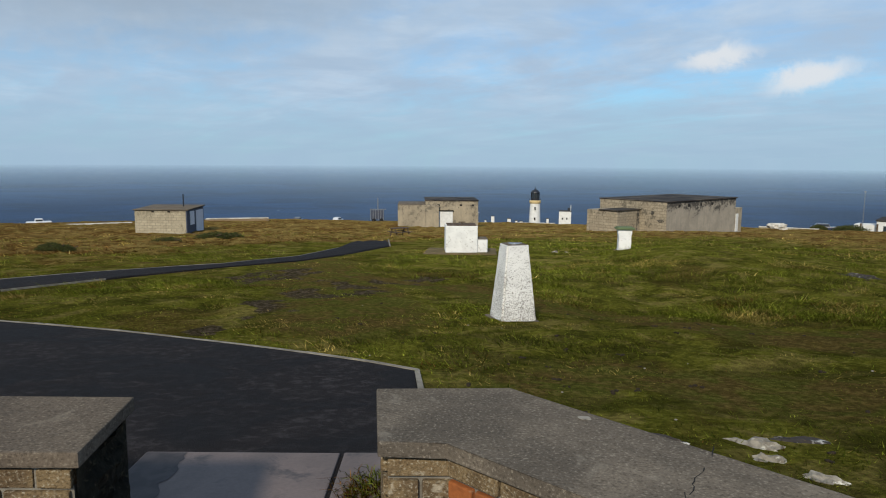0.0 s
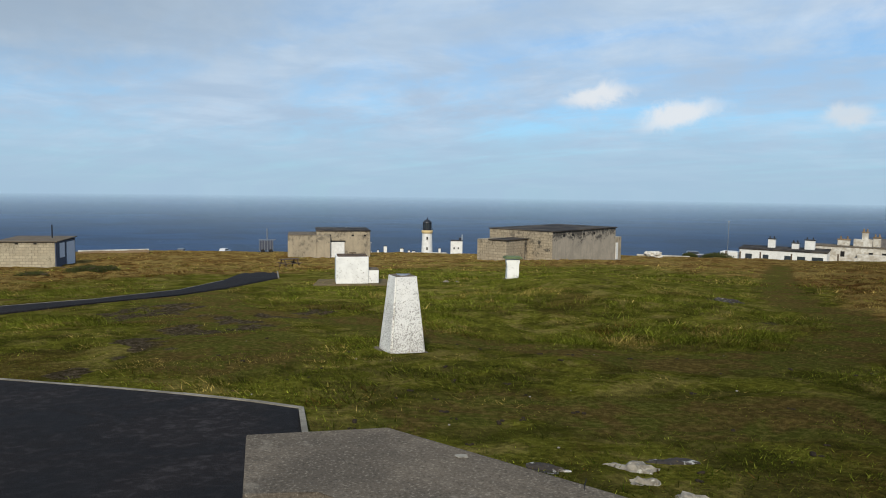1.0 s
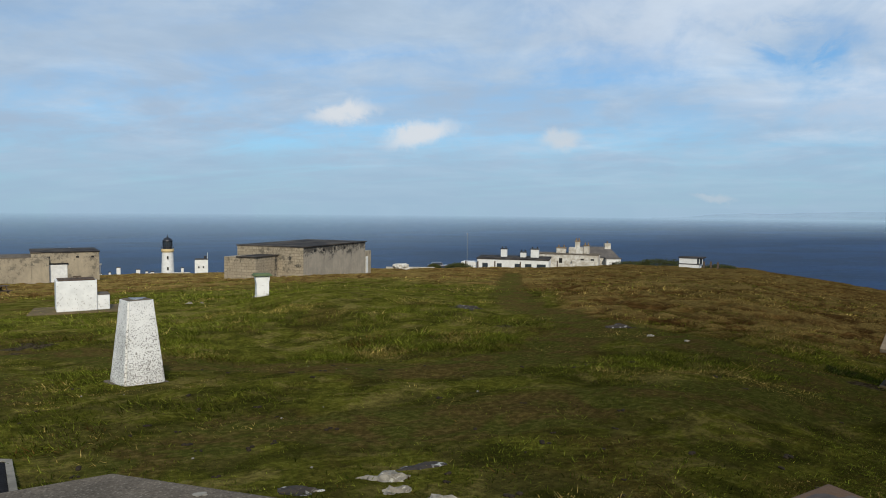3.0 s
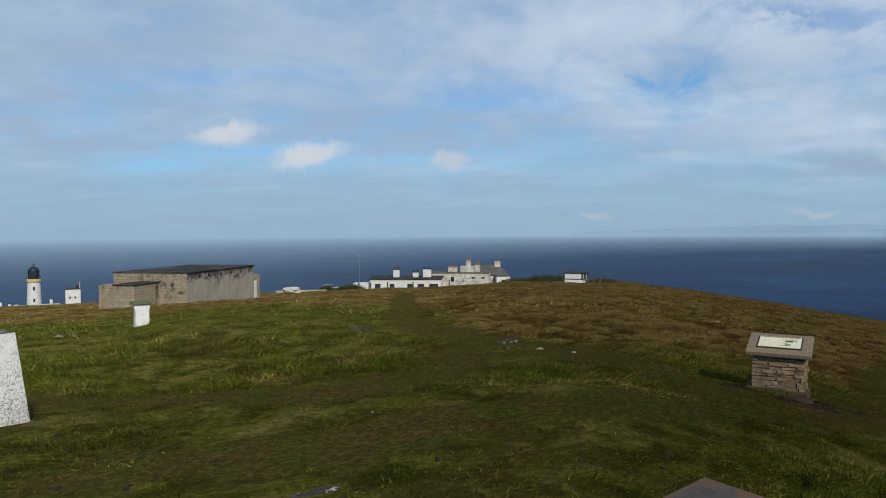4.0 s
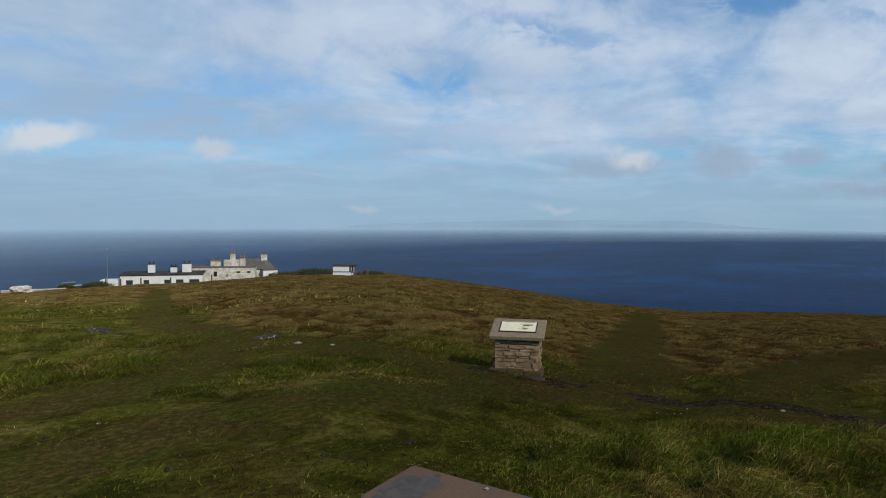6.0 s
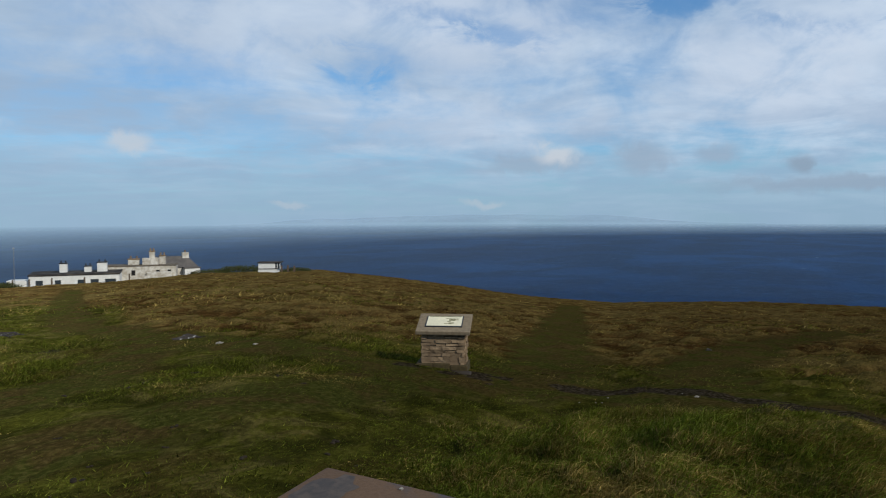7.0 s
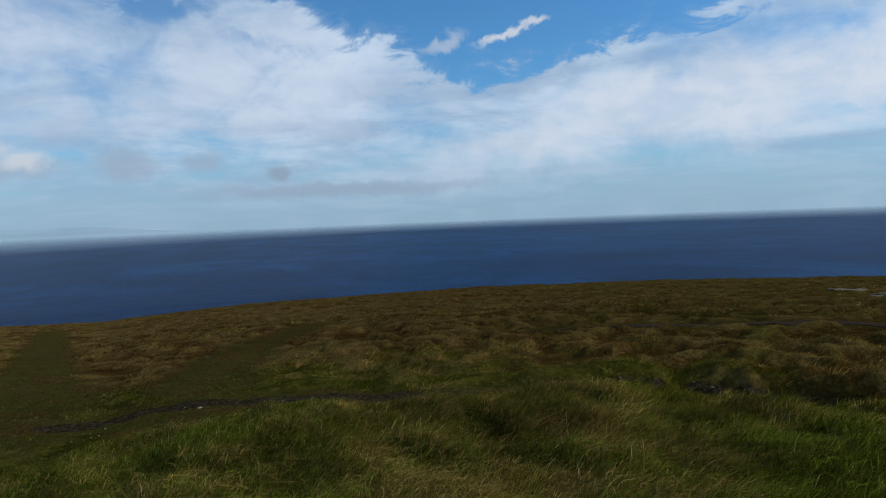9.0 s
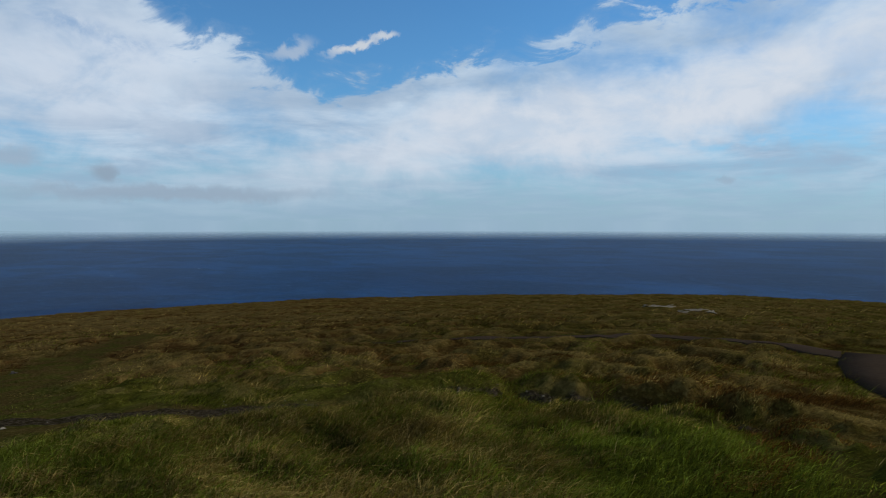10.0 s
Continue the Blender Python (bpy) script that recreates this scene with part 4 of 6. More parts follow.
RIGHT = [(-0.215, 2.20), (0.02, 2.20), (1.18, 1.10), (1.50, 1.50), (0.28, 2.76), (-0.27, 2.74)]
inner = inset(RIGHT, 0.035)
east = parapet("wall_east", RIGHT, "low brick parapet wall with a broad concrete coping",
        [(inner[0], inner[1], (0.0, 0.0, 0.3)), (inner[1], inner[2], (0.15, 0.75, 0.8)), (inner[5], inner[0], ()), (inner[3], inner[4], ())], M_COPING)
LEFT = [(-3.4, 2.08), (-1.16, 2.10), (-1.21, 2.62), (-3.4, 2.62)]
inner = inset(LEFT, 0.035)
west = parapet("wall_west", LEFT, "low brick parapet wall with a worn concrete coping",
        [(inner[0], inner[1], (0.0, 0.0, 0.2))], M_DARK_COPING)


def broken_end():
    """The crumbled end of the wall, where the facing has fallen away."""
    bm = bmesh.new()
    grid = []
    for i in range(23):
        row = []
        for k in range(41):
            y, z = 2.125 + 0.46 * i / 22, -0.05 + 0.742 * k / 40
            out = 0.030 * noise.noise(Vector((y * 9, z * 13, 2.0))) + 0.022 * noise.noise(Vector((y * 25, z * 31, 7.0)))
            out += 0.02 * (math.floor(z / 0.075 + noise.noise(Vector((y * 6, 0, 0)))) % 2)
            edge = min(1.0, 6 * min(i, 22 - i) / 22)
            row.append(bm.verts.new((-1.183 - 0.05 * i / 22 + max(out, -0.008) * edge, y, z)))
        grid.append(row)
    for p, q in zip(grid, grid[1:]):
        for k in range(40):
            bm.faces.new((p[k], q[k], q[k + 1], p[k + 1]))
    bmesh.ops.solidify(bm, geom=list(bm.faces), thickness=0.02)
    # near-black colour paints in the shade on this end face
    part("broken_end", bm, mottled("broken masonry painted as shaded", (0.060, 0.052, 0.036), (0.028, 0.025, 0.018), 14.0, 0.95, 60.0, 0.9, (0.16, 0.13, 0.08), 0.6, 0.012), west, "crumbling broken brickwork, painted dark for shade")
    bm = bmesh.new()
    rim = [(-1.69, 2.1)] + [(-1.36 + 0.05 * noise.noise(Vector((0, k * 0.31, 3))) + 0.03 * noise.noise(Vector((0, k * 1.3, 9))) - 0.10 * k / 40, 2.1 + 1.68 * k / 40) for k in range(41)] + [(-1.69, 3.78)]
    bm.faces.new([bm.verts.new((x, y, 0.0025)) for x, y in rim])
    part("wet_stain", bm, wet, slab_left, "dark wet stain with a ragged edge")


def wet_build(n, bsdf):
    g = n.noise(place_of(n), 9.0, 5.0, 0.6, 0.4)
    n.put(bsdf, "Base Color", n.mix(n.ramp(g, 0.35, 0.65), (0.040, 0.036, 0.038), (0.062, 0.054, 0.054)))
    n.put(bsdf, "Roughness", 0.55)
    n.put(bsdf, "Specular IOR Level", 0.12)
    bump(n, bsdf, g, 0.15, 0.003)


wet = surface("wet concrete", wet_build)
broken_end()


def damp_build(n, bsdf):
    at = place_of(n)
    g = n.noise(at, 22.0, 5.0, 0.65, 0.5)
    n.put(bsdf, "Base Color", n.mix(n.ramp(g, 0.35, 0.65), (0.050, 0.042, 0.038), (0.085, 0.066, 0.052)))
    n.put(bsdf, "Roughness", 0.7)
    n.put(bsdf, "Specular IOR Level", 0.2)
    bump(n, bsdf, g, 0.3, 0.003)


PIER = [(1.40, -0.7), (2.26, -0.7), (2.41, 1.60), (2.08, 1.58), (1.42, 1.03)]
root = thing("wall_pier", pose(0.077, -0.095, 0), "broad corner block of the parapet with a rust-stained slab top", "wall", "", "structure")
part("coping", prism(bmesh.new(), PIER, 0.69, 0.748, 0.01), M_PIER, root, "brown stained concrete slab with a grey damp patch")
part("core", prism(bmesh.new(), inset(PIER, 0.035), -0.3, 0.689), M_MORTAR, root)
bm = bmesh.new()
for k in range(26):
    a, b = random.uniform(1.78, 2.1), random.uniform(0.75, 1.35)
    d = random.uniform(0.006, 0.03)
    bar(bm, (a, b, 0.7475), (a + d * random.choice((-1, 1)), b + d * random.uniform(-0.6, 0.6), 0.7475), 0.0018, 5)
part("scratches", bm, M_DARK, root, "dark scratched marks that cannot be read")
damp = surface("damp patch on concrete", damp_build)
bm = bmesh.new()
ring = []
for k in range(40):
    a = k * math.tau / 40
    q = 0.82 + 0.5 * noise.noise(Vector((math.cos(a) * 1.7, math.sin(a) * 1.7, 4.2)))
    ring.append(bm.verts.new((min(2.19 + 0.21 * q * math.cos(a) + 0.03 * math.sin(3 * a), 2.375), min(1.47 + 0.11 * q * math.sin(a), 1.575), 0.7492)))
bm.faces.new(ring)
part("damp_patch", bm, damp, root, "blue-grey damp patch")


# ---------------------------------------------------------------- things on the hilltop
def crack(root, pts, width=0.004):
    """A dark crack along a broken line on the coping."""
    bm = bmesh.new()
    for (ax, ay), (bx, by) in zip(pts, pts[1:]):
        bar(bm, (ax, ay, 0.7495), (bx, by, 0.7495), width * random.uniform(0.3, 0.6), 5)
    part("crack", bm, M_DARK, root, "dark open crack in the concrete")


def wander(a, b, steps, amount):
    out = []
    for k in range(steps + 1):
        f = k / steps
        out.append((a[0] + (b[0] - a[0]) * f + random.uniform(-amount, amount), a[1] + (b[1] - a[1]) * f + random.uniform(-amount, amount)))
    return out


crack(east, wander((0.90, 2.19), (0.86, 2.10), 4, 0.004))
crack(east, wander((0.80, 2.02), (0.70, 1.86), 8, 0.010))
crack(east, wander((0.70, 1.86), (0.62, 1.63), 9, 0.008))


def trig_pillar():
    root = thing("trig_pillar", stand(-5.9, 10.25, 21, -0.03), "tapered white concrete survey pillar with flaking paint", "pillar")
    bm = bmesh.new()
    box(bm, -0.28, 0.28, -0.28, 0.28, 0.0, 1.16)
    bmesh.ops.bevel(bm, geom=[e for e in bm.edges if abs((e.verts[0].co - e.verts[1].co).z) > 0.5], offset=0.035, segments=2, affect="EDGES")
    bmesh.ops.subdivide_edges(bm, edges=[e for e in bm.edges if abs((e.verts[0].co - e.verts[1].co).z) > 0.5], cuts=14)
    for v in bm.verts:
        k = 1 - 0.40 * v.co.z / 1.16
        wob = 0.006 * noise.noise(v.co * 6)
        v.co.x, v.co.y = v.co.x * k + wob, v.co.y * k + wob
    part("shaft", bm, M_PILLAR, root)
    part("cap", boxes((-0.150, 0.150, -0.150, 0.150, 1.155, 1.170), bevel=0.005), M_COPING, root, "bare grey top plate")
    bm = tube(bmesh.new(), 0, 0, 1.168, 1.178, 0.085, 0.08, 20)
    for k in range(3):
        a = k * 2.094
        bar(bm, (0, 0, 1.176), (0.12 * math.cos(a), 0.12 * math.sin(a), 1.176), 0.008)
    part("spider", bm, M_METAL, root, "dull metal survey fitting")
    bm = prism(bmesh.new(), [(-0.36, -0.31), (0.31, -0.33), (0.33, 0.33), (-0.33, 0.35)], -0.2, 0.045, 0.02)
    part("footing", bm, M_COPING, root, "rough concrete footing")


trig_pillar()


def white_housing():
    slab = link_mesh("concrete_base", prism(bmesh.new(), [(-1.45, -0.9), (1.35, -0.75), (1.4, 1.0), (-1.3, 1.0)], -0.3, 0.10, 0.03), M_MOSSY)
    slab.matrix_basis = stand(-1.5, 26.6, 0, 0.0)
    tagged(slab, "low brownish concrete base slab in the grass", "slab", kind="structure")
    root = thing("instrument_housing", stand(-1.5, 26.6, 4, 0.10), "white painted box housing with a dark flat lid", "housing")
    bm = box(bmesh.new(), -0.62, 0.60, -0.45, 0.55, 0.0, 1.02, 0.02)
    part("body", bm, M_WHITE, root)
    part("lid", boxes((-0.56, 0.56, -0.40, 0.50, 1.02, 1.055), bevel=0.012), M_RUST, root, "dark weathered lid")
    bm = bar(bmesh.new(), (0.02, 0.0, 1.07), (0.02, 0.0, 1.13), 0.03)
    bar(bm, (-0.10, 0.0, 1.13), (0.16, 0.0, 1.13), 0.02)
    part("lifting_bar", bm, M_WOOD, root)
    part("step", box(bmesh.new(), 0.602, 0.99, -0.38, 0.35, 0.0, 0.50, 0.02), M_WHITE, root)
    part("step_cap", box(bmesh.new(), 0.604, 1.0, -0.39, 0.36, 0.502, 0.53, 0.01), M_COPING, root)


white_housing()


def white_post():
    root = thing("boundary_post", stand(-14.75, 30.3, 8, -0.03), "stout white flaking post with a green board cap", "post")
    bm = bmesh.new()
    box(bm, -0.30, 0.30, -0.25, 0.25, 0.0, 0.95)
    bmesh.ops.subdivide_edges(bm, edges=list(bm.edges), cuts=7, use_grid_fill=True)
    for v in bm.verts:
        k = 0.03 * noise.noise(v.co * 5.0) + 0.015 * noise.noise(v.co * 13)
        v.co.x += k if abs(v.co.x) > 0.29 else 0
        v.co.x *= 0.86 + 0.10 * (v.co.z > 0.78) + 0.12 * (v.co.z < 0.1)
    part("shaft", bm, M_WHITE, root)
    bm = box(bmesh.new(), -0.39, 0.39, -0.34, 0.34, 0.965, 1.02, 0.012)
    box(bm, -0.33, 0.33, -0.28, 0.28, 1.0, 1.055, 0.01)
    part("cap", bm, M_GREEN, root, "green painted cap boards")
    part("foot", box(bmesh.new(), -0.36, 0.42, -0.33, 0.30, -0.1, 0.06, 0.03), M_COPING, root)


white_post()


def info_board():
    """A stone plinth with a tilted slab and a printed panel."""
    root = thing("information_plinth", stand(-64.1, 12.4, -6, 0.06) @ Matrix.Diagonal((0.93, 0.93, 1.03, 1)), "sandstone plinth with a tilted slab and cream information panel", "sign")
    part("core", box(bmesh.new(), -0.36, 0.36, -0.20, 0.24, -0.3, 0.53), M_MORTAR, root)
    moss = plain("mossy wet stone", (0.060, 0.046, 0.022), 0.85)
    footing = plain("dark wet sandstone", (0.044, 0.034, 0.024), 0.75)
    for x0, x1 in ((-0.50, -0.19), (-0.185, 0.13), (0.135, 0.45)):
        part("footing_stone", box(bmesh.new(), x0, x1, -0.33, 0.28, -0.3, random.uniform(0.0, 0.05), 0.02, 0.006), moss, root, "dark mossy footing stone")
    z = -0.16
    for c in range(12):
        h = random.choice((0.05, 0.065, 0.085))
        if z + h > 0.54:
            h = 0.54 - z
        if h < 0.02:
            break
        for side in ("front", "left", "right"):
            s, end = (-0.40, 0.40) if side == "front" else (-0.20, 0.24)
            while s < end - 0.03:
                w = min(random.uniform(0.10, 0.30), end - s)
                if end - s - w < 0.06:
                    w = end - s
                o = random.uniform(0.0, 0.022)
                if side == "front":
                    row = (s + 0.003, s + w - 0.003, -0.25 - o, -0.18, z + 0.003, z + h - 0.004)
                elif side == "left":
                    row = (-0.40 - o, -0.34, s + 0.003, s + w - 0.003, z + 0.003, z + h - 0.004)
                else:
                    row = (0.34, 0.40 + o, s + 0.003, s + w - 0.003, z + 0.003, z + h - 0.004)
                part("stone", box(bmesh.new(), *row, jitter=0.010), M_STONE if z > 0.0 else moss, root)
                s += w
        z += h
    tilt = Matrix.Translation((0, 0.0, 0.665)) @ pose(0, 0, 0, 17, 0, 0)
    bm = box(bmesh.new(), -0.50, 0.50, -0.36, 0.36, -0.032, 0.032, 0.010)
    bm.transform(tilt)
    top = part("slab", bm, plain("brown dressed stone", (0.205, 0.160, 0.105), 0.85), root, "tilted dressed stone slab")
    bm = box(bmesh.new(), -0.345, 0.345, -0.19, 0.23, 0.033, 0.047, 0.003)
    bm.transform(tilt)
    part("panel_frame", bm, M_BLACK, top, "thin dark metal frame")
    bm = box(bmesh.new(), -0.325, 0.325, -0.170, 0.210, 0.048, 0.051)
    bm.transform(tilt)
    part("panel", bm, M_PANEL, top, "faded cream printed panel with a small map")
    bm = bmesh.new()
    for x0, x1, y0, y1 in ((0.02, 0.27, 0.10, 0.115), (0.08, 0.20, 0.03, 0.085), (0.14, 0.26, 0.055, 0.075), (0.05, 0.12, -0.02, 0.0), (0.0, 0.16, -0.10, -0.085),
                           (0.08, 0.18, -0.075, -0.045), (-0.30, 0.30, 0.18, 0.20)):
        box(bm, x0, x1, y0, y1, 0.0515, 0.0525)
    bm.transform(tilt)
    part("print", bm, M_INK, top)
    plate = link_mesh("doorstep_stone", box(bmesh.new(), -0.55, 0.50, -0.62, -0.36, -0.1, 0.02, 0.03), footing)
    plate.matrix_basis = stand(-64.1, 12.4, -6, 0.0)
    tagged(plate, "dark flat stone step at the foot of the plinth", "stone")


info_board()


# ---------------------------------------------------------------- buildings
def wall_box(x0, x1, y0, y1, z0, z1, bevel=0.03):
    return box(bmesh.new(), x0, x1, y0, y1, z0, z1, bevel)


def bunker():
    """The largest concrete hut: long side to the right, an annexe on the left."""
    m = Matrix.Translation((23.25, 71.97, -6.2)) @ pose(0, 0, 0, 0, 0, 40.2)
    root = thing("concrete_bunker", m, "large flat-roofed concrete bunker with peeling render", "building")
    part("wall", wall_box(0, 14.6, 0, 8.4, -1.5, 3.35, 0.05), M_RENDER, root, "grey render peeling under the roof")
    part("roof", box(bmesh.new(), -0.15, 14.75, -0.15, 8.55, 3.352, 3.47, 0.03), M_FELT, root, "dark felted flat roof")
    part("end_wall", wall_box(-0.12, -0.002, -0.05, 8.4, -1.5, 3.345, 0.02), M_BLOCKS, root, "worn blockwork end wall")
    part("annexe", wall_box(-4.2, -0.13, 3.1, 7.0, -1.0, 2.45), M_BLOCKS, root, "lower annexe of worn blockwork")
    part("annexe_quoin", wall_box(-0.75, -0.35, 3.05, 3.12, -1.0, 2.42, 0.02), M_SPALL, root, "spalled dark strip beside the corner")
    part("annexe_roof", box(bmesh.new(), -4.35, -0.13, 2.95, 5.4, 2.455, 2.55, 0.03), M_FELT, root)
    part("porch", wall_box(14.61, 16.3, 0.05, 2.2, -1.5, 2.2), M_CONCRETE, root)
    part("porch_door", wall_box(14.75, 15.3, -0.04, 0.045, -0.6, 1.5, 0.01), M_WHITE_FAR, root, "pale door")
    for y, z, h in ((1.6, 2.2, 0.7), (0.6, 1.4, 0.5)):
        bm = rock((0.03, 0.20 + 0.22 * (h < 0.6), 0.26 * h + 0.05), int(9 * z), 1.0)
        bm.transform(Matrix.Translation((-0.118, y, z)))
        part("blown_patch", bm, M_SPALL, root, "dark hole in the render")
    # small dark blocks stand in for drip stains under the roof
    for x in (2.2, 4.1, 6.6, 9.0):
        part("vent_hole", box(bmesh.new(), x, x + 0.35, -0.02, 0.04, 2.75, 3.05), M_DARK, root)


def mid_hut():
    root = thing("concrete_hut", stand(0.5, 80.0, 2, -0.15), "flat-roofed grey concrete hut with a white door", "building")
    part("wall", wall_box(-1.35, 4.75, 0, 6.0, -1.0, 3.15), M_CONCRETE, root, "tall cast concrete block")
    part("roof", box(bmesh.new(), -1.42, 4.82, -0.08, 6.1, 3.152, 3.27, 0.03), M_FELT, root)
    part("low_wall", wall_box(-4.55, -1.36, -0.6, 5.0, -1.0, 2.72), M_CONCRETE, root)
    part("low_roof", box(bmesh.new(), -4.55, -1.36, -0.6, 5.0, 2.722, 2.80, 0.02), M_COPING, root)
    part("lobby", wall_box(-1.355, 0.18, -0.6, -0.01, -1.0, 2.70), M_CONCRETE, root)
    door = part("door", wall_box(0.20, 1.80, -0.10, -0.004, -0.6, 1.95, 0.01), M_WHITE_FAR, root, "plain white door")
    part("door_head", wall_box(0.15, 1.9, -0.14, -0.005, 1.955, 2.10, 0.01), M_DARK, root)
    for x in (0.0, 2.6, 4.0):
        part("vent_hole", box(bmesh.new(), x, x + 0.28, -0.03, 0.03, 2.6, 2.78), M_DARK, root)


def left_hut():
    root = thing("block_hut", stand(22.3, 70.0, -22, 0.0), "buff blockwork hut with a lean-to brown roof", "building")
    part("wall", wall_box(-2.4, 2.4, 0, 4.6, -1.0, 2.18), M_BUFF, root, "buff painted block wall")
    # gable set darker and bluer than the front wall
    part("door_wall", wall_box(2.402, 2.50, -0.02, 4.6, -1.0, 2.19, 0.01), M_BLUE_GREY, root, "dark blue grey gable")
    bm = box(bmesh.new(), -2.5, 2.65, -0.15, 4.8, 2.195, 2.28, 0.02)
    for v in bm.verts:
        v.co.z += 0.03 * max(v.co.y, 0)
    part("roof", bm, M_BROWN_ROOF, root, "brown sheet lean-to roof")
    part("gable_board", wall_box(2.402, 2.53, 0.0, 4.6, 2.192, 2.26, 0.01), M_DARK, root)
    part("shutter", wall_box(2.502, 2.56, 0.75, 1.85, 0.75, 2.05, 0.01), M_SHUTTER, root, "pale closed shutter")
    part("door", wall_box(2.502, 2.56, 2.35, 4.3, -0.4, 2.05, 0.01), M_SHUTTER, root, "pale closed double door")
    part("flue", bar(bmesh.new(), (1.3, 2.5, 2.4), (1.3, 2.5, 3.6), 0.06), M_BLACK, root)
    for x in (-0.8, 0.7):
        part("vent_hole", box(bmesh.new(), x, x + 0.25, -0.03, 0.03, 2.0, 2.12), M_DARK, root)


bunker()
mid_hut()
left_hut()


def lighthouse():
    p = on(-7.55, 351.0)
    root = thing("lighthouse", pose(p.x, p.y, -33.0, 0, 0, -7.5) @ Matrix.Diagonal((1, 1, 0.945, 1)), "white round lighthouse tower with an ochre gallery and black lantern", "lighthouse")
    bm = bmesh.new()
    tube(bm, 0, 0, -2, 12.6, 3.0, 2.5, 40)
    part("tower", bm, M_WHITE_FAR, root)
    part("gallery", tube(tube(bmesh.new(), 0, 0, 12.62, 13.3, 2.6, 2.95, 40), 0, 0, 13.31, 14.3, 2.85, 2.85, 40), M_OCHRE, root, "ochre painted gallery")
    for k in range(16):
        a = k * math.tau / 16
        part("rail_post", bar(bmesh.new(), (2.8 * math.cos(a), 2.8 * math.sin(a), 14.3), (2.8 * math.cos(a), 2.8 * math.sin(a), 15.4), 0.05, 5), M_BLACK, root)
    part("lantern_base", tube(bmesh.new(), 0, 0, 14.31, 15.5, 2.2, 2.2, 24), M_BLACK, root)
    part("lantern_glass", tube(bmesh.new(), 0, 0, 15.51, 18.2, 2.05, 2.05, 16), M_GLASS, root)
    for k in range(12):
        a = k * math.tau / 12
        part("astragal", bar(bmesh.new(), (2.1 * math.cos(a), 2.1 * math.sin(a), 15.5), (2.1 * math.cos(a), 2.1 * math.sin(a), 18.2), 0.09, 5), M_BLACK, root)
    dome = tube(bmesh.new(), 0, 0, 18.21, 18.6, 2.35, 2.2, 24)
    tube(dome, 0, 0, 18.6, 19.5, 2.2, 1.5, 24)
    tube(dome, 0, 0, 19.5, 20.1, 1.5, 0.4, 24)
    tube(dome, 0, 0, 20.1, 21.4, 0.3, 0.1, 10)
    part("dome", dome, M_BLACK, root, "black domed lantern roof")
    for z in (4.0, 9.5):
        part("window", box(bmesh.new(), -0.35, 0.35, -3.15, -2.7, z, z + 1.3), M_DARK, root)


lighthouse()


def white_block(az, r, w, d, low, high, label, name="white_building", chimney=False, flat=True):
    """A small whitewashed building or wall whose foot and top lie at given elevations seen from the viewpoint."""
    p = on(az, r)
    z0, z1 = EYE + r * math.tan(radians(low)), EYE + r * math.tan(radians(high))
    root = thing(name, pose(p.x, p.y, z0, 0, 0, az), label, "building")
    h = z1 - z0
    part("wall", wall_box(-w / 2, w / 2, -d / 2, d / 2, -3, h, 0.05), M_WHITE_FAR, root)
    part("roof", box(bmesh.new(), -w / 2 - 0.1, w / 2 + 0.1, -d / 2 - 0.1, d / 2 + 0.1, h + 0.005, h + 0.2, 0.03), M_FELT, root)
    if chimney:
        part("chimney", wall_box(w * 0.2, w * 0.4, -0.5, 0.5, h + 0.21, h + 1.6), M_BLACK, root)
        part("mast", bar(bmesh.new(), (w * 0.46, 0, h), (w * 0.46, 0, h + 3), 0.12), M_WHITE_FAR, root)
        for x, z in ((-w * 0.2, 0.55), (w * 0.15, 0.55)):
            part("window", box(bmesh.new(), x - 0.3, x + 0.3, -d / 2 - 0.03, -d / 2 + 0.02, h * z, h * z + 0.9), M_DARK, root)
    return root


white_block(-10.0, 330, 5.6, 6, -5.75, -4.30, "square white keepers' block with a dark flat roof", chimney=True)
for az, w, low, high in ((-5.45, 1.7, -5.55, -5.0), (-4.1, 1.6, -5.5, -4.82), (-3.5, 0.8, -5.5, -5.15), (-6.05, 1.0, -5.6, -5.15), (-6.45, 1.4, -5.6, -5.2),
                         (-8.6, 1.1, -5.6, -4.95), (-2.5, 5.5, -5.5, -5.24), (-7.5, 10.5, -5.65, -5.34)):
    white_block(az, 338 if w < 8 else 340, w, 1.6, low, high, "low white outbuilding beside the lighthouse" if w > 4 else "small white gate pillar near the lighthouse",
                "white_wall" if w > 4 else "gate_pillar")


def stone_dyke(az0, az1, r, high, name, label, material, top=None):
    a, b = on(az0, r), on(az1, r)
    mid = (a + b) / 2
    length = (b - a).length
    root = thing(name, pose(mid.x, mid.y, mid.z - 0.1, 0, 0, math.degrees(math.atan2((b - a).y, (b - a).x))), label, "wall")
    h = EYE + r * math.tan(radians(high)) - (mid.z - 0.1)
    part("stonework", wall_box(-length / 2, length / 2, -0.3, 0.3, -1.5, h - 0.25), material, root)
    part("top", box(bmesh.new(), -length / 2, length / 2, -0.35, 0.35, h - 0.248, h - 0.1, 0.03), top or M_WHITE_FAR, root)
    return root


stone_dyke(14.2, 19.0, 112, -4.85, "dyke", "long pale-topped stone dyke on the brow", M_STONE, M_OLD_STONE)
stone_dyke(24.3, 29.0, 100, -4.98, "dyke", "long pale-topped stone dyke on the brow", M_STONE, M_OLD_STONE)
stone_dyke(25.3, 28.6, 86, -5.30, "block_wall", "low buff block wall in the heath", M_BUFF, M_BUFF)
stone_dyke(-24.6, -28.6, 130, -4.95, "dyke", "low buff stone dyke beyond the bunker", M_BUFF, M_OLD_STONE)
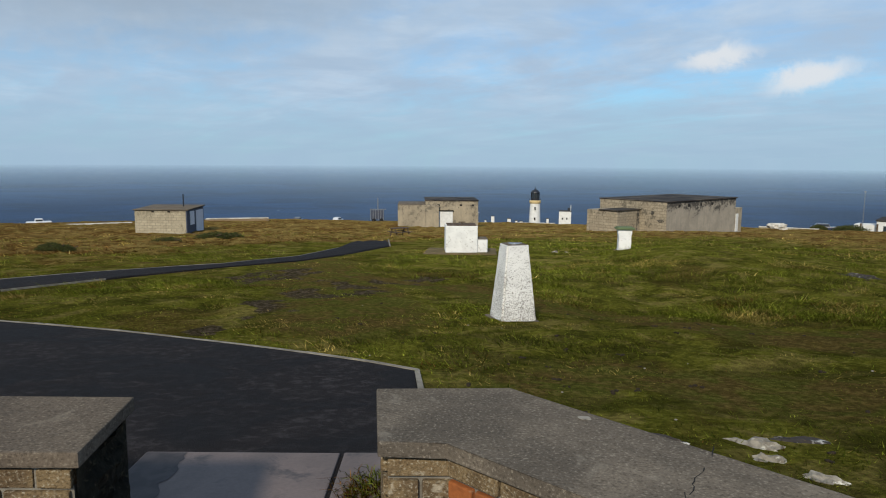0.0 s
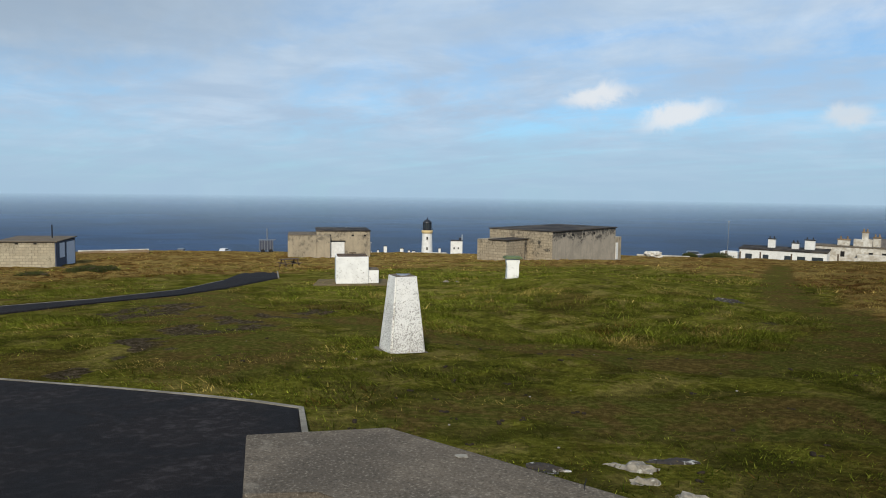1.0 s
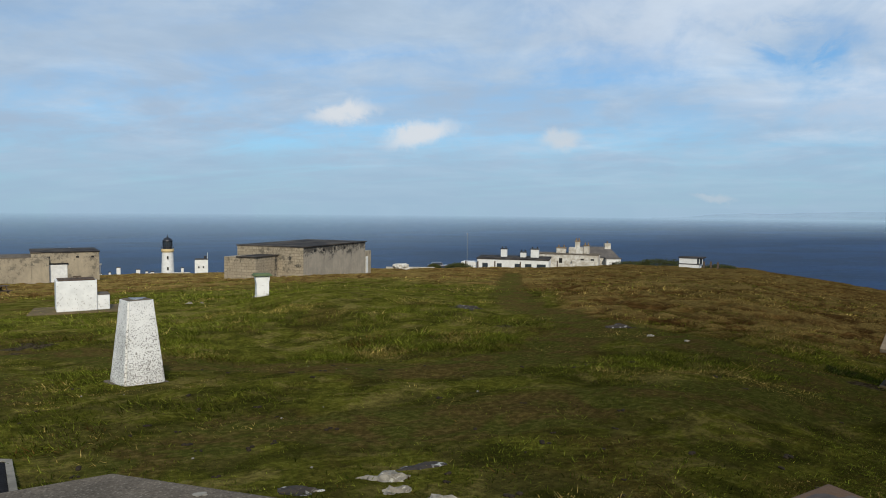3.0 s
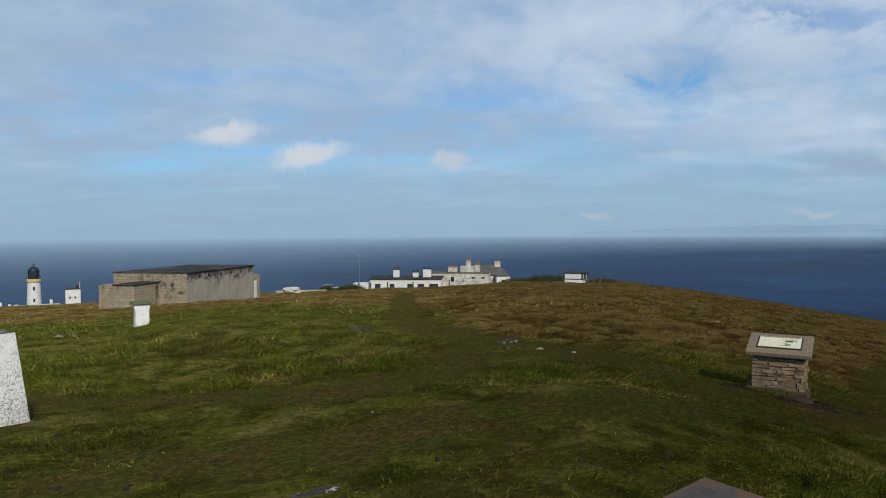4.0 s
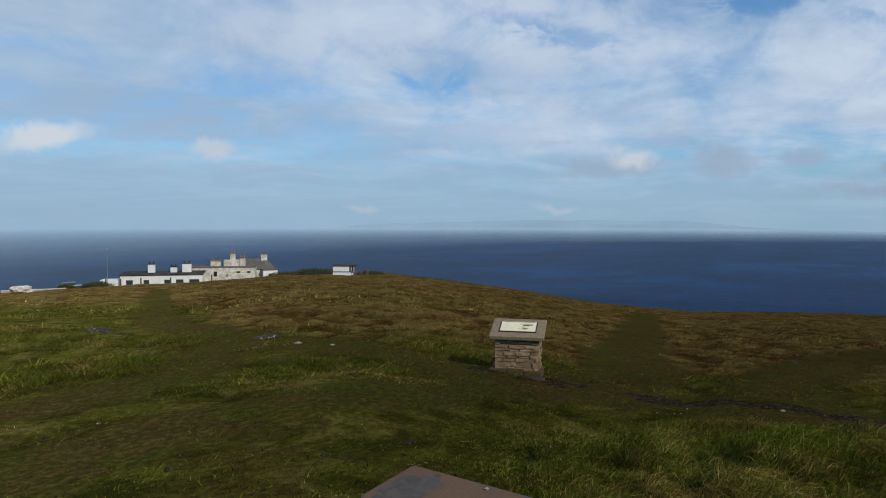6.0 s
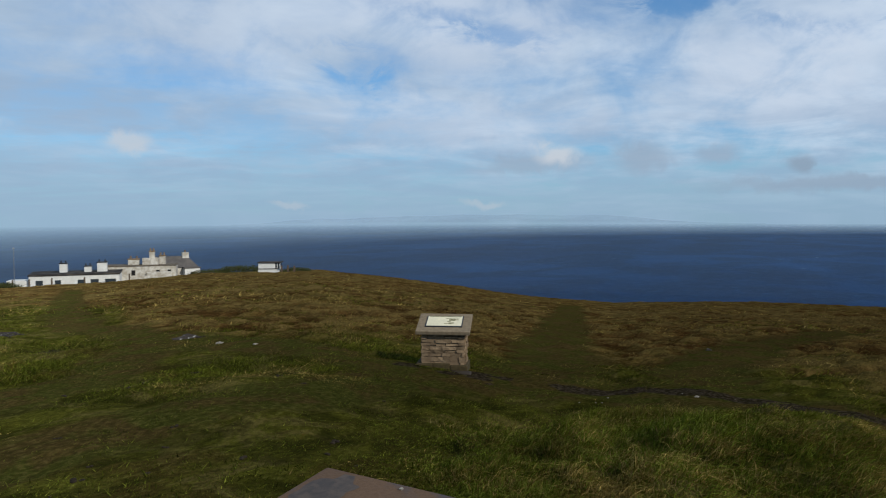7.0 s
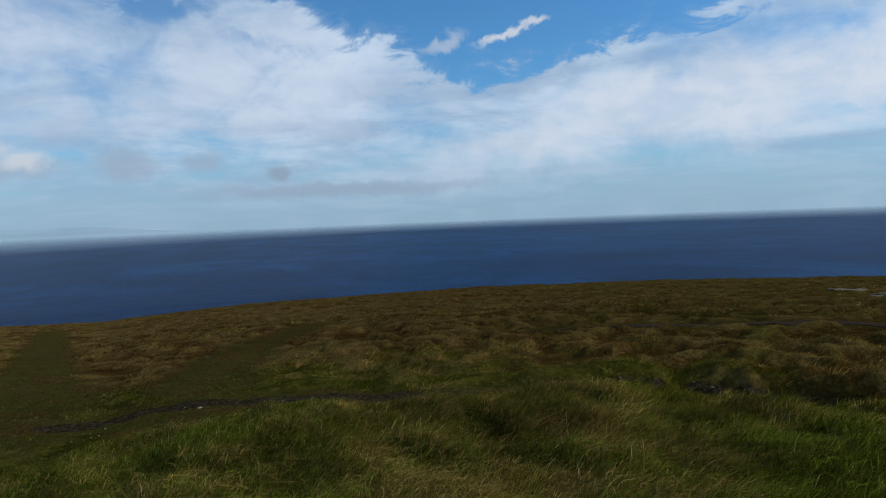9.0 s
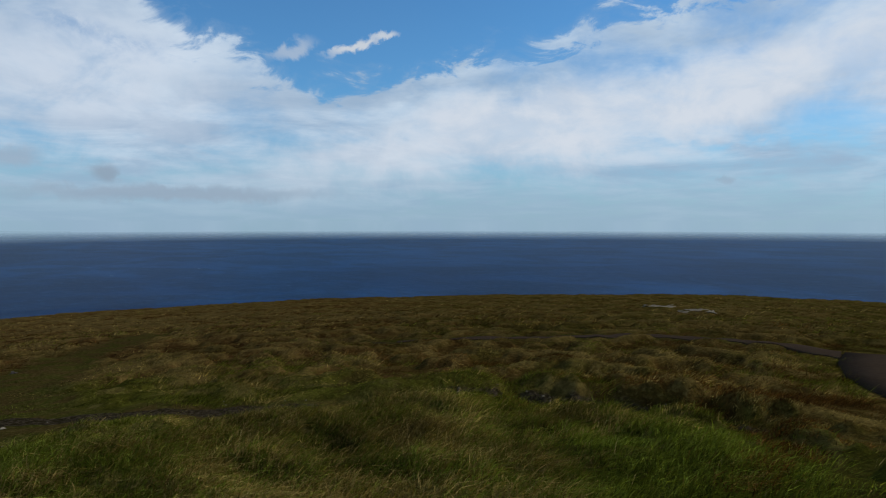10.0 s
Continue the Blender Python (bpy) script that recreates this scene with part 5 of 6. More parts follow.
stone_dyke(-9.2, -6.0, 150, -5.25, "dyke", "low weathered dyke below the lighthouse", M_OLD_STONE, M_OLD_STONE)
cairn = link_mesh("rubble_cairn", rock((1.3, 0.9, 0.9), 3, 0.8), M_OLD_STONE)
cairn.location = on(-25.9, 112, 0.3)
tagged(cairn, "heap of old rubble stones on the heath", "stones")


def cottage_row():
    """The low white cottage with three chimneys."""
    m = pose(*(on(-35.15, 172) + Vector((0, 0, -0.6))), 0, 0, -35.15 - 8)
    root = thing("white_cottage", m, "long low white cottage with dark flat roof and three chimneys", "building")
    base = EYE + 172 * math.tan(radians(-5.13)) - m.translation.z
    part("wall", wall_box(-9.2, 8.6, 0, 6, base - 3, base + 2.55), M_WHITE_FAR, root, "whitewashed wall")
    bm = box(bmesh.new(), -9.4, 8.8, -0.2, 6.2, base + 2.56, base + 2.80, 0.03)
    for v in bm.verts:
        v.co.z += 0.06 * max(v.co.y, 0)
    part("roof", bm, M_FELT, root, "dark felt roof")
    part("outbuilding", wall_box(-13.6, -9.45, 1, 5, base - 3, base + 1.6), M_WHITE_FAR, root, "small white outshot")
    for x, w, h in ((-3.0, 1.5, 2.0), (1.9, 1.4, 1.3), (4.8, 2.0, 2.1)):
        stack = part("chimney", wall_box(x - w / 2, x + w / 2, 3, 4.4, base + 2.9, base + 2.9 + h), M_WHITE_FAR, root, "white chimney stack")
        part("chimney_cap", wall_box(x - w / 2 - 0.1, x + w / 2 + 0.1, 2.9, 4.5, base + 2.905 + h, base + 3.15 + h), M_BLACK, stack)
        for k in (-0.3, 0.3):
            part("chimney_pot", tube(bmesh.new(), x + k * w, 3.7, base + 3.15 + h, base + 3.6 + h, 0.16, 0.13, 10), M_BLACK, stack)
    for x, w in ((-7.2, 1.4), (-3.6, 1.2), (0.9, 1.3), (3.6, 1.6), (6.8, 2.2)):
        win = part("window", wall_box(x - w / 2, x + w / 2, -0.04, 0.05, base + 0.5, base + 1.55, 0.01), M_GLASS, root)
        part("window_sill", wall_box(x - w / 2 - 0.1, x + w / 2 + 0.1, -0.12, 0.02, base + 0.36, base + 0.49, 0.01), M_SLATE, win)


def stone_house():
    """The older houses beside it, limewash worn to stone, and one slate gable."""
    m = pose(*(on(-39.6, 178) + Vector((0, 0, -0.6))), 0, 0, -39.6 - 6)
    base = EYE + 178 * math.tan(radians(-4.95)) - m.translation.z
    root = thing("old_stone_house", m, "old limewashed stone house with several chimneys", "building")
    part("wall", wall_box(-9.5, 7.4, 0, 6, base - 3, base + 3.6), M_OLD_STONE, root, "worn limewashed stone wall")
    part("yard_wall", wall_box(-9.6, 4.0, -1.4, -0.9, base - 3, base + 1.5), M_OLD_STONE, root)
    part("yard_step", wall_box(1.0, 6.5, -1.41, -0.3, base - 3, base + 2.3), M_OLD_STONE, root)
    part("parapet", wall_box(-9.6, 7.5, -0.1, 6.1, base + 3.61, base + 3.85), M_COPING, root, "grey wall head")
    for x, w, h in ((-2.2, 2.4, 1.2), (1.9, 1.2, 3.0), (4.2, 1.4, 1.9)):
        stack = part("chimney", wall_box(x - w / 2, x + w / 2, 2.4, 3.8, base + 3.86, base + 3.86 + h), M_OLD_STONE, root, "rubble chimney stack")
        part("chimney_cap", wall_box(x - w / 2 - 0.12, x + w / 2 + 0.12, 2.3, 3.9, base + 3.865 + h, base + 4.1 + h), M_STONE, stack)
        for k in (-0.28, 0.28):
            part("chimney_pot", tube(bmesh.new(), x + k * w, 3.1, base + 4.1 + h, base + 4.75 + h, 0.2, 0.16, 10), M_STONE, stack)
    part("shoulder", prism(bmesh.new(), [(-0.2, 1.8), (3.4, 1.8), (3.4, 4.4), (-0.2, 4.4)], base + 3.86, base + 5.4), M_OLD_STONE, root)
    for x in (-8.0, -6.2, -2.4, 3.0, 5.5):
        part("window", wall_box(x, x + 0.8, -0.03, 0.05, base + 1.5, base + 2.7, 0.01), M_DARK, root)
    m2 = pose(*(on(-42.3, 186) + Vector((0, 0, -0.6))), 0, 0, -42.3 + 12)
    base = EYE + 186 * math.tan(radians(-4.84)) - m2.translation.z
    house = thing("slate_house", m2, "stone house with a grey slate gable roof", "house")
    part("wall", wall_box(-6.5, 4.2, 0, 6, base - 3, base + 2.9), M_OLD_STONE, house)
    bm = bmesh.new()
    rows = [(-6.8, -0.3, base + 2.91), (-6.8, 3.0, base + 5.6), (-6.8, 6.3, base + 2.91), (4.4, -0.3, base + 2.91), (2.2, 3.0, base + 5.6), (4.4, 6.3, base + 2.91)]
    v = [bm.verts.new(p) for p in rows]
    for f in ((0, 3, 4, 1), (1, 4, 5, 2), (0, 1, 2), (3, 5, 4), (0, 2, 5, 3)):
        bm.faces.new([v[i] for i in f])
    bmesh.ops.recalc_face_normals(bm, faces=list(bm.faces))
    part("roof", bm, M_SLATE, house, "grey slate roof")
    stack = part("chimney", wall_box(1.0, 2.6, 2.3, 3.7, base + 5.0, base + 6.5), M_OLD_STONE, house, "rubble chimney stack")
    part("chimney_pot", tube(bmesh.new(), 1.8, 3.0, base + 6.5, base + 7.1, 0.2, 0.16, 10), M_STONE, stack)
    part("gable_wing", wall_box(0.6, 4.3, -2.0, 3.0, base - 3, base + 2.7), M_WHITE_FAR, house, "pale rendered wing")
    part("wing_roof", box(bmesh.new(), 0.4, 4.5, -2.2, 3.2, base + 2.71, base + 2.95, 0.03), M_SLATE, house)
    part("door", wall_box(2.0, 3.0, -2.05, -2.0, base - 0.3, base + 1.8, 0.01), M_DARK, house)


cottage_row()
stone_house()


def white_hut():
    root = thing("white_hut", stand(-49.0, 117, -10, 0.0), "small white box hut with a dark band and flat roof", "hut")
    base = EYE + 117 * math.tan(radians(-4.75)) - root.matrix_basis.translation.z
    part("lower_wall", wall_box(-1.75, 1.3, 0, 2.6, base - 2, base + 0.95), M_WHITE_FAR, root)
    part("band", wall_box(-1.8, 1.4, -0.05, 2.65, base + 0.955, base + 1.07), M_FELT, root)
    part("upper_wall", wall_box(-1.72, 1.0, 0.02, 2.6, base + 1.075, base + 1.95), M_WHITE_FAR, root)
    part("window", wall_box(1.005, 1.75, 0.1, 2.5, base + 1.08, base + 1.9, 0.02), M_GLASS, root, "dark corner window")
    for x in (1.3, 1.76):
        part("window_post", wall_box(x, x + 0.08, 0.02, 0.12, base + 0.96, base + 1.95, 0.005), M_WHITE_FAR, root)
    part("roof", wall_box(-1.85, 1.95, -0.1, 2.75, base + 1.955, base + 2.12), M_FELT, root)


white_hut()


# ---------------------------------------------------------------- stones, shrubs and far things
def stones():
    for az, r, size, seed, label in (
            (-28.4, 5.29, (0.33, 0.13, 0.045), 17, "dark flat rock edged with white lichen in the turf"),
            (-25.75, 5.02, (0.25, 0.17, 0.10), 2, "pale lichened rock breaking through the turf"),
            (-26.3, 4.74, (0.15, 0.11, 0.08), 4, "small pale rock half buried in the grass"),
            (-24.0, 5.06, (0.14, 0.04, 0.04), 7, "thin pale rock edge showing in the grass"),
            (-30.2, 4.54, (0.24, 0.10, 0.05), 6, "flat pale rock in the grass by the parapet"),
            (-18.5, 4.86, (0.27, 0.14, 0.06), 18, "dark smooth rock in the grass by the parapet"),
            (-31.4, 20.6, (0.78, 0.34, 0.13), 20, "flat grey stone slab in the rough grass"),
            (-43.8, 16.1, (0.48, 0.22, 0.13), 21, "pale flat stone beside the trodden track"),
            (-46.3, 14.6, (0.13, 0.09, 0.07), 11, "small stone beside the trodden track"),
            (-49.0, 14.2, (0.09, 0.07, 0.06), 12, "small stone beside the trodden track"),
            (-9.3, 29.5, (0.25, 0.12, 0.10), 13, "pale stones lying in the rough grass"),
            (-10.2, 29.2, (0.13, 0.10, 0.08), 14, "pale stones lying in the rough grass"),
            (-83.6, 11.0, (0.055, 0.04, 0.04), 15, "pale pebble on the stony track"),
            (-84.3, 19.8, (0.18, 0.12, 0.10), 16, "dark stone in the heather")):
        size = tuple(0.62 * c for c in size)
        ob = link_mesh("rock", rock((size[0], size[1], size[2] * 1.6), seed, 1.3), M_ROCK if seed < 16 else M_DARK_ROCK)
        ob.matrix_basis = stand(az, r, random.uniform(-25, 25), -size[2] * 0.75)
        tagged(ob, label, "rock", "loose rocks")
    bm = bmesh.new()
    spots = [(random.uniform(-33, 8), random.uniform(5.2, 12)) for _ in range(16)] + [(random.uniform(-106, -72), random.uniform(9.6, 11.4)) for _ in range(15)]
    for az, r in spots:
        p = on(az, r, 0.012)
        s = random.uniform(0.006, 0.014)
        made = bmesh.ops.create_icosphere(bm, subdivisions=1, radius=s, matrix=Matrix.Translation(p))["verts"]
        for v in made:
            v.co.z = p.z + (v.co.z - p.z) * 0.6
            v.co += Vector([random.uniform(-0.2, 0.2) * s for _ in range(3)])
    tagged(link_mesh("pebbles", bm, M_PEBBLE), "scattered pale pebbles in the turf and track", "pebbles", kind="stuff")
    bm = bmesh.new()
    for _ in range(110):
        k = random.random() * (len(DITCH) - 1)
        i = int(k)
        az = DITCH[i][0] + (DITCH[i + 1][0] - DITCH[i][0]) * (k - i)
        r = DITCH[i][1] + (DITCH[i + 1][1] - DITCH[i][1]) * (k - i) + random.gauss(0, 0.22)
        p, s = on(az, r, 0.0), random.uniform(0.008, 0.034)
        made = bmesh.ops.create_icosphere(bm, subdivisions=1, radius=s, matrix=Matrix.Translation(p))["verts"]
        for v in made:
            v.co.z = p.z + (v.co.z - p.z) * 0.6
            v.co += Vector([random.uniform(-0.3, 0.3) * s for _ in range(3)])
    tagged(link_mesh("rubble", bm, M_TOP), "broken stones exposed along the eroded bank", "rubble", kind="stuff")


stones()


def clods():
    """Small dark lumps of peat and droppings in the short turf."""
    bm = bmesh.new()
    for _ in range(70):
        p, s = on(random.uniform(-60, 12), random.uniform(4.6, 12), 0.004), random.uniform(0.01, 0.028)
        for q in range(3):
            bmesh.ops.create_icosphere(bm, subdivisions=1, radius=s, matrix=Matrix.Translation(p + Vector((random.gauss(0, s), random.gauss(0, s), 0))) @ Matrix.Diagonal((1, 1, 0.6, 1)))
    tagged(link_mesh("peat_clods", bm, M_PEAT), "small dark clods lying in the short turf", "clods", kind="stuff")


clods()

# a few pale flecks lying on the coping
for x, y, s in ((0.52, 2.42, 0.022), (2.422, 1.155, 0.008)):
    ob = link_mesh("shell_fragment", rock((s, s * 0.7, 0.005), 3), M_PEBBLE)
    ob.location = (x, y, 0.752)
    tagged(ob, "white shell fragment lying on the coping", "shell")


def litter():
    m = stand(-76.7, 4.95, 30, 0.06)
    root = thing("wrapper", m @ pose(0, 0, 0, 16, 8, 0), "crumpled white and blue wrapper caught in long grass", "litter")
    bm = bmesh.new()
    bmesh.ops.create_grid(bm, x_segments=6, y_segments=4, size=0.5)
    for v in bm.verts:
        v.co = Vector((v.co.x * 0.13, v.co.y * 0.07, 0.010 * noise.noise(v.co * 5)))
    ext = bmesh.ops.extrude_face_region(bm, geom=list(bm.faces))
    for v in ext["geom"]:
        if isinstance(v, bmesh.types.BMVert):
            v.co.z += 0.004
    part("foil", bm, plain("white wrapper film", (0.42, 0.44, 0.50), 0.35), root)
    part("print_band", box(bmesh.new(), -0.066, 0.066, -0.036, -0.008, 0.013, 0.016, 0.0, 0.001), plain("blue wrapper print", (0.03, 0.05, 0.22), 0.35), root, "dark blue printed band")


litter()


def shrub(az, r, size, seed, label):
    """A low shrub: short stems under many small leaves."""
    rng = np.random.RandomState(seed)
    root = thing("shrub", stand(az, r, 0, 0.0), label, "shrub", "low shrubs")
    bm = bmesh.new()
    for _ in range(9):
        bar(bm, (rng.normal() * size[0] * 0.2, rng.normal() * size[1] * 0.2, -0.05), (rng.normal() * size[0] * 0.5, rng.normal() * size[1] * 0.5, size[2] * 0.7), 0.02, 5)
    part("stems", bm, M_WOOD, root)
    n = 4200
    u = rng.normal(size=(n, 3))
    u /= np.linalg.norm(u, axis=1)[:, None]
    u[:, 2] = np.abs(u[:, 2])
    rad = rng.uniform(0.55, 1.0, n) * (0.75 + 0.5 * fractal(u[:, 0] * 2.2 + seed, u[:, 1] * 2.2 + u[:, 2], 3))
    c = u * rad[:, None] * np.array(size)
    d, e = rng.normal(size=(n, 3)), rng.normal(size=(n, 3))
    s = size[2] * rng.uniform(0.05, 0.12, n)
    d, e = d / np.linalg.norm(d, axis=1)[:, None] * s[:, None], e / np.linalg.norm(e, axis=1)[:, None] * s[:, None]
    verts = np.stack([c - d, c + e, c + d], 1).reshape(-1, 3)
    me = bpy.data.meshes.new("leaves")
    me.from_pydata(verts.tolist(), [], np.arange(3 * n).reshape(-1, 3).tolist())
    me.materials.append(M_BUSH)
    leaves = new("leaves", me)
    leaves.parent = root


shrub(21.9, 41, (0.9, 0.6, 0.30), 1, "low dark green shrub in brown heath")
shrub(18.3, 44, (1.3, 0.7, 0.42), 2, "low dark green shrub in brown heath")
shrub(17.2, 44, (0.9, 0.7, 0.42), 3, "low dark green shrub in brown heath")
shrub(29.8, 33, (0.6, 0.45, 0.30), 4, "low dark green shrub in brown heath")
shrub(28.9, 33, (0.42, 0.4, 0.26), 5, "low dark green shrub in brown heath")
shrub(-30.6, 140, (3.0, 1.6, 1.3), 6, "rounded dark bush at the edge of the cottages")
shrub(-46.8, 128, (5.0, 1.8, 1.25), 7, "windswept dark hedge beside the white hut")
shrub(-44.5, 132, (4.0, 1.8, 0.9), 8, "windswept dark hedge beside the white hut")
shrub(-51.2, 122, (3.0, 1.5, 0.8), 9, "windswept dark hedge beside the white hut")
shrub(-28.6, 140, (1.6, 1.0, 1.0), 10, "thin dark bush at the edge of the cottages")


def posts():
    pattern = None
    for az, r, h in ((-32.2, 150, 1.7), (-33.6, 148, 2.0), (-35.7, 150, 1.9), (-38.7, 152, 1.6), (-50.0, 112, 1.2), (-50.5, 112, 1.3), (-51.0, 112, 1.1), (-31.2, 148, 1.4)):
        w = 0.11 if r < 130 else 0.28
        if pattern is None:
            pattern = thing("fence_post", stand(az, r), "grey weathered upright fence post on the brow", "post", "fence posts")
            part("shaft", box(bmesh.new(), -0.14, 0.14, -0.1, 0.1, -0.4, 1.7, 0.03), M_WOOD, pattern)
        else:
            copy_thing(pattern, stand(az, r, 0, 0.0 if r > 130 else -0.6))
    for az, r, h, w in ((-31.3, 160, 8.5, 0.06), (-0.9, 200, 8.5, 0.08), (-2.9, 210, 4.5, 0.1), (-12.1, 260, 4.0, 0.1)):
        ob = thing("mast", stand(az, r), "slender grey mast standing on the brow", "mast", "masts")
        part("pole", bar(bmesh.new(), (0, 0, -1), (0, 0, h), w, 8), M_METAL, ob)
        part("head", box(bmesh.new(), -w * 3, w * 3, -w, w, h, h + w * 4), M_METAL, ob)


posts()


def bench():
    root = thing("picnic_bench", stand(3.6, 48, 30) @ Matrix.Diagonal((0.75, 0.75, 0.9, 1)), "dark weathered wooden picnic bench on the grass", "bench")
    part("tabletop", boxes(*[(-0.9, 0.9, -0.36 + 0.15 * k, -0.23 + 0.15 * k, 0.70, 0.745) for k in range(5)]), M_WOOD, root)
    for y in (-0.75, 0.62):
        part("seat", boxes((-0.9, 0.9, y, y + 0.14, 0.42, 0.46)), M_WOOD, root)
    for x in (-0.65, 0.65):
        bm = bar(bmesh.new(), (x, -0.25, 0.72), (x, -0.75, -0.05), 0.05, 6)
        bar(bm, (x, 0.25, 0.72), (x, 0.75, -0.05), 0.05, 6)
        bar(bm, (x, -0.75, 0.40), (x, 0.75, 0.40), 0.045, 6)
        part("trestle", bm, M_WOOD, root)


bench()


def vehicle(az, r, turn, paint, name, label, pickup=False, lift=0.0):
    root = thing(name, stand(az, r, turn, lift), label, "car", "parked cars")
    bm = bmesh.new()
    box(bm, -2.2, 2.2, -0.85, 0.85, 0.35, 0.95, 0.12)
    part("body", bm, paint, root)
    bm = bmesh.new()
    x0, x1 = (-0.7, 0.9) if pickup else (-1.6, 1.0)
    box(bm, x0, x1, -0.75, 0.75, 0.952, 1.50)
    for v in bm.verts:
        if v.co.z > 1.2:
            v.co.x = v.co.x * 0.78 - 0.05
            v.co.y *= 0.86
    cabin = part("cabin", bm, paint, root)
    for s in (-1, 1):
        part("side_window", box(bmesh.new(), x0 * 0.85, x1 * 0.72, s * 0.725 - 0.03, s * 0.725 + 0.03, 1.02, 1.36), M_GLASS, cabin)
    for x in (-1.4, 1.4):
        for s in (-1, 1):
            bm = bar(bmesh.new(), (x, s * 0.72, 0.33), (x, s * 0.90, 0.33), 0.33, 18)
            wheel = part("wheel", bm, M_TYRE, root)
            part("rim", bar(bmesh.new(), (x, s * 0.905, 0.33), (x, s * 0.915, 0.33), 0.2, 14), M_METAL, wheel)


vehicle(30.4, 160, 4, plain("white car paint", (0.72, 0.73, 0.75), 0.3), "pickup_truck", "white pickup truck parked on the brow", True)
vehicle(11.9, 172, 80, plain("dark car paint", (0.03, 0.035, 0.05), 0.3), "car", "dark car parked on the brow")
vehicle(8.7, 178, 70, plain("silver car paint", (0.50, 0.51, 0.53), 0.3), "car", "silver car parked on the brow")
vehicle(-28.9, 150, 10, plain("blue car paint", (0.04, 0.05, 0.08), 0.3), "car", "dark blue car parked near the cottages", False, 0.1)


def trailer_mast():
    root = thing("mobile_mast_unit", stand(5.4, 122, 0), "dark trailer with a folded lattice mast", "trailer")
    part("cabin", box(bmesh.new(), -1.2, 0.9, -0.8, 0.8, 0.5, 2.1, 0.06), M_BLUE_GREY, root)
    bm = bmesh.new()
    for k in range(6):
        bar(bm, (-1.3 + 0.45 * k, -0.85, 0.4), (-1.3 + 0.45 * k, -0.85, 2.3), 0.05, 6)
    bar(bm, (-1.4, -0.85, 2.3), (1.4, -0.85, 2.3), 0.06, 6)
    part("rack", bm, M_METAL, root)
    part("mast", bar(bmesh.new(), (0.0, 0, 2.1), (0.0, 0, 4.2), 0.09), M_METAL, root)
    for x in (-0.7, 0.6):
        part("wheel", bar(bmesh.new(), (x, -0.9, 0.35), (x, -0.7, 0.35), 0.35, 16), M_TYRE, root)


trailer_mast()

# remains of a paved stand in the far grass
for a0, a1, b0, b1, r0, r1 in ((-132.0, -134.6, -132.3, -134.4, 51, 57), (-134.4, -137.4, -134.9, -137.3, 43.5, 49), (-136.8, -137.5, -136.8, -137.5, 41, 43)):
    ribbon("concrete_stand", M_TOP, polar((a0, r0), (b0, r1)), polar((a1, r0), (b1, r1)), 0.03, "flat remnant of grey concrete paving in rough grass", "paving")


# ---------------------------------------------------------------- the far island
# haze put into the cliffs themselves: pale blue colour, patchy alpha thinning seaward
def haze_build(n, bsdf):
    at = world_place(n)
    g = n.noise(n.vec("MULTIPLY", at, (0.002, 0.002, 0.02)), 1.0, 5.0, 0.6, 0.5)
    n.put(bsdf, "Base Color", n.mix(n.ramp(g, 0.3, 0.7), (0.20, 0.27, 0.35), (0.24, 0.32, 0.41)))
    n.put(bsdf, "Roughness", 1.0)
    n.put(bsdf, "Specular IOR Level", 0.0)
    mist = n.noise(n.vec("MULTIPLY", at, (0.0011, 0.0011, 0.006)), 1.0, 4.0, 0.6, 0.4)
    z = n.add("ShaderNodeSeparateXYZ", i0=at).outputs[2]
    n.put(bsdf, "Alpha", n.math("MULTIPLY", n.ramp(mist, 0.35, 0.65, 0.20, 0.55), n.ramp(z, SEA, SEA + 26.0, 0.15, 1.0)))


def island():
    bm = bmesh.new()
    prev = None
    for k in range(161):
        az = -46 - 42 * k / 160
        f = k / 160
        h = 58 * math.sin(math.pi * f) ** 0.8 * (0.62 + 0.75 * fractal(f * 9.0 + 3, 0.5, 4)) * smooth(0, 0.12, f) * smooth(1, 0.7, f) + 6
        base, top = polar((az, 4700))[0], polar((az, 4760))[0]
        row = [bm.verts.new((*base, SEA - 2)), bm.verts.new((*base, SEA + 0.55 * h)), bm.verts.new((*top, SEA + h))]
        if prev:
            for i in range(2):
                bm.faces.new((prev[i], row[i], row[i + 1], prev[i + 1]))
        prev = row
    bmesh.ops.recalc_face_normals(bm, faces=list(bm.faces))
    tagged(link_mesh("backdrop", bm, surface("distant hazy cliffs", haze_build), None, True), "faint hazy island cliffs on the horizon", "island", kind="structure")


island()


# ---------------------------------------------------------------- grass
WIND = np.array([-0.35, -0.62])


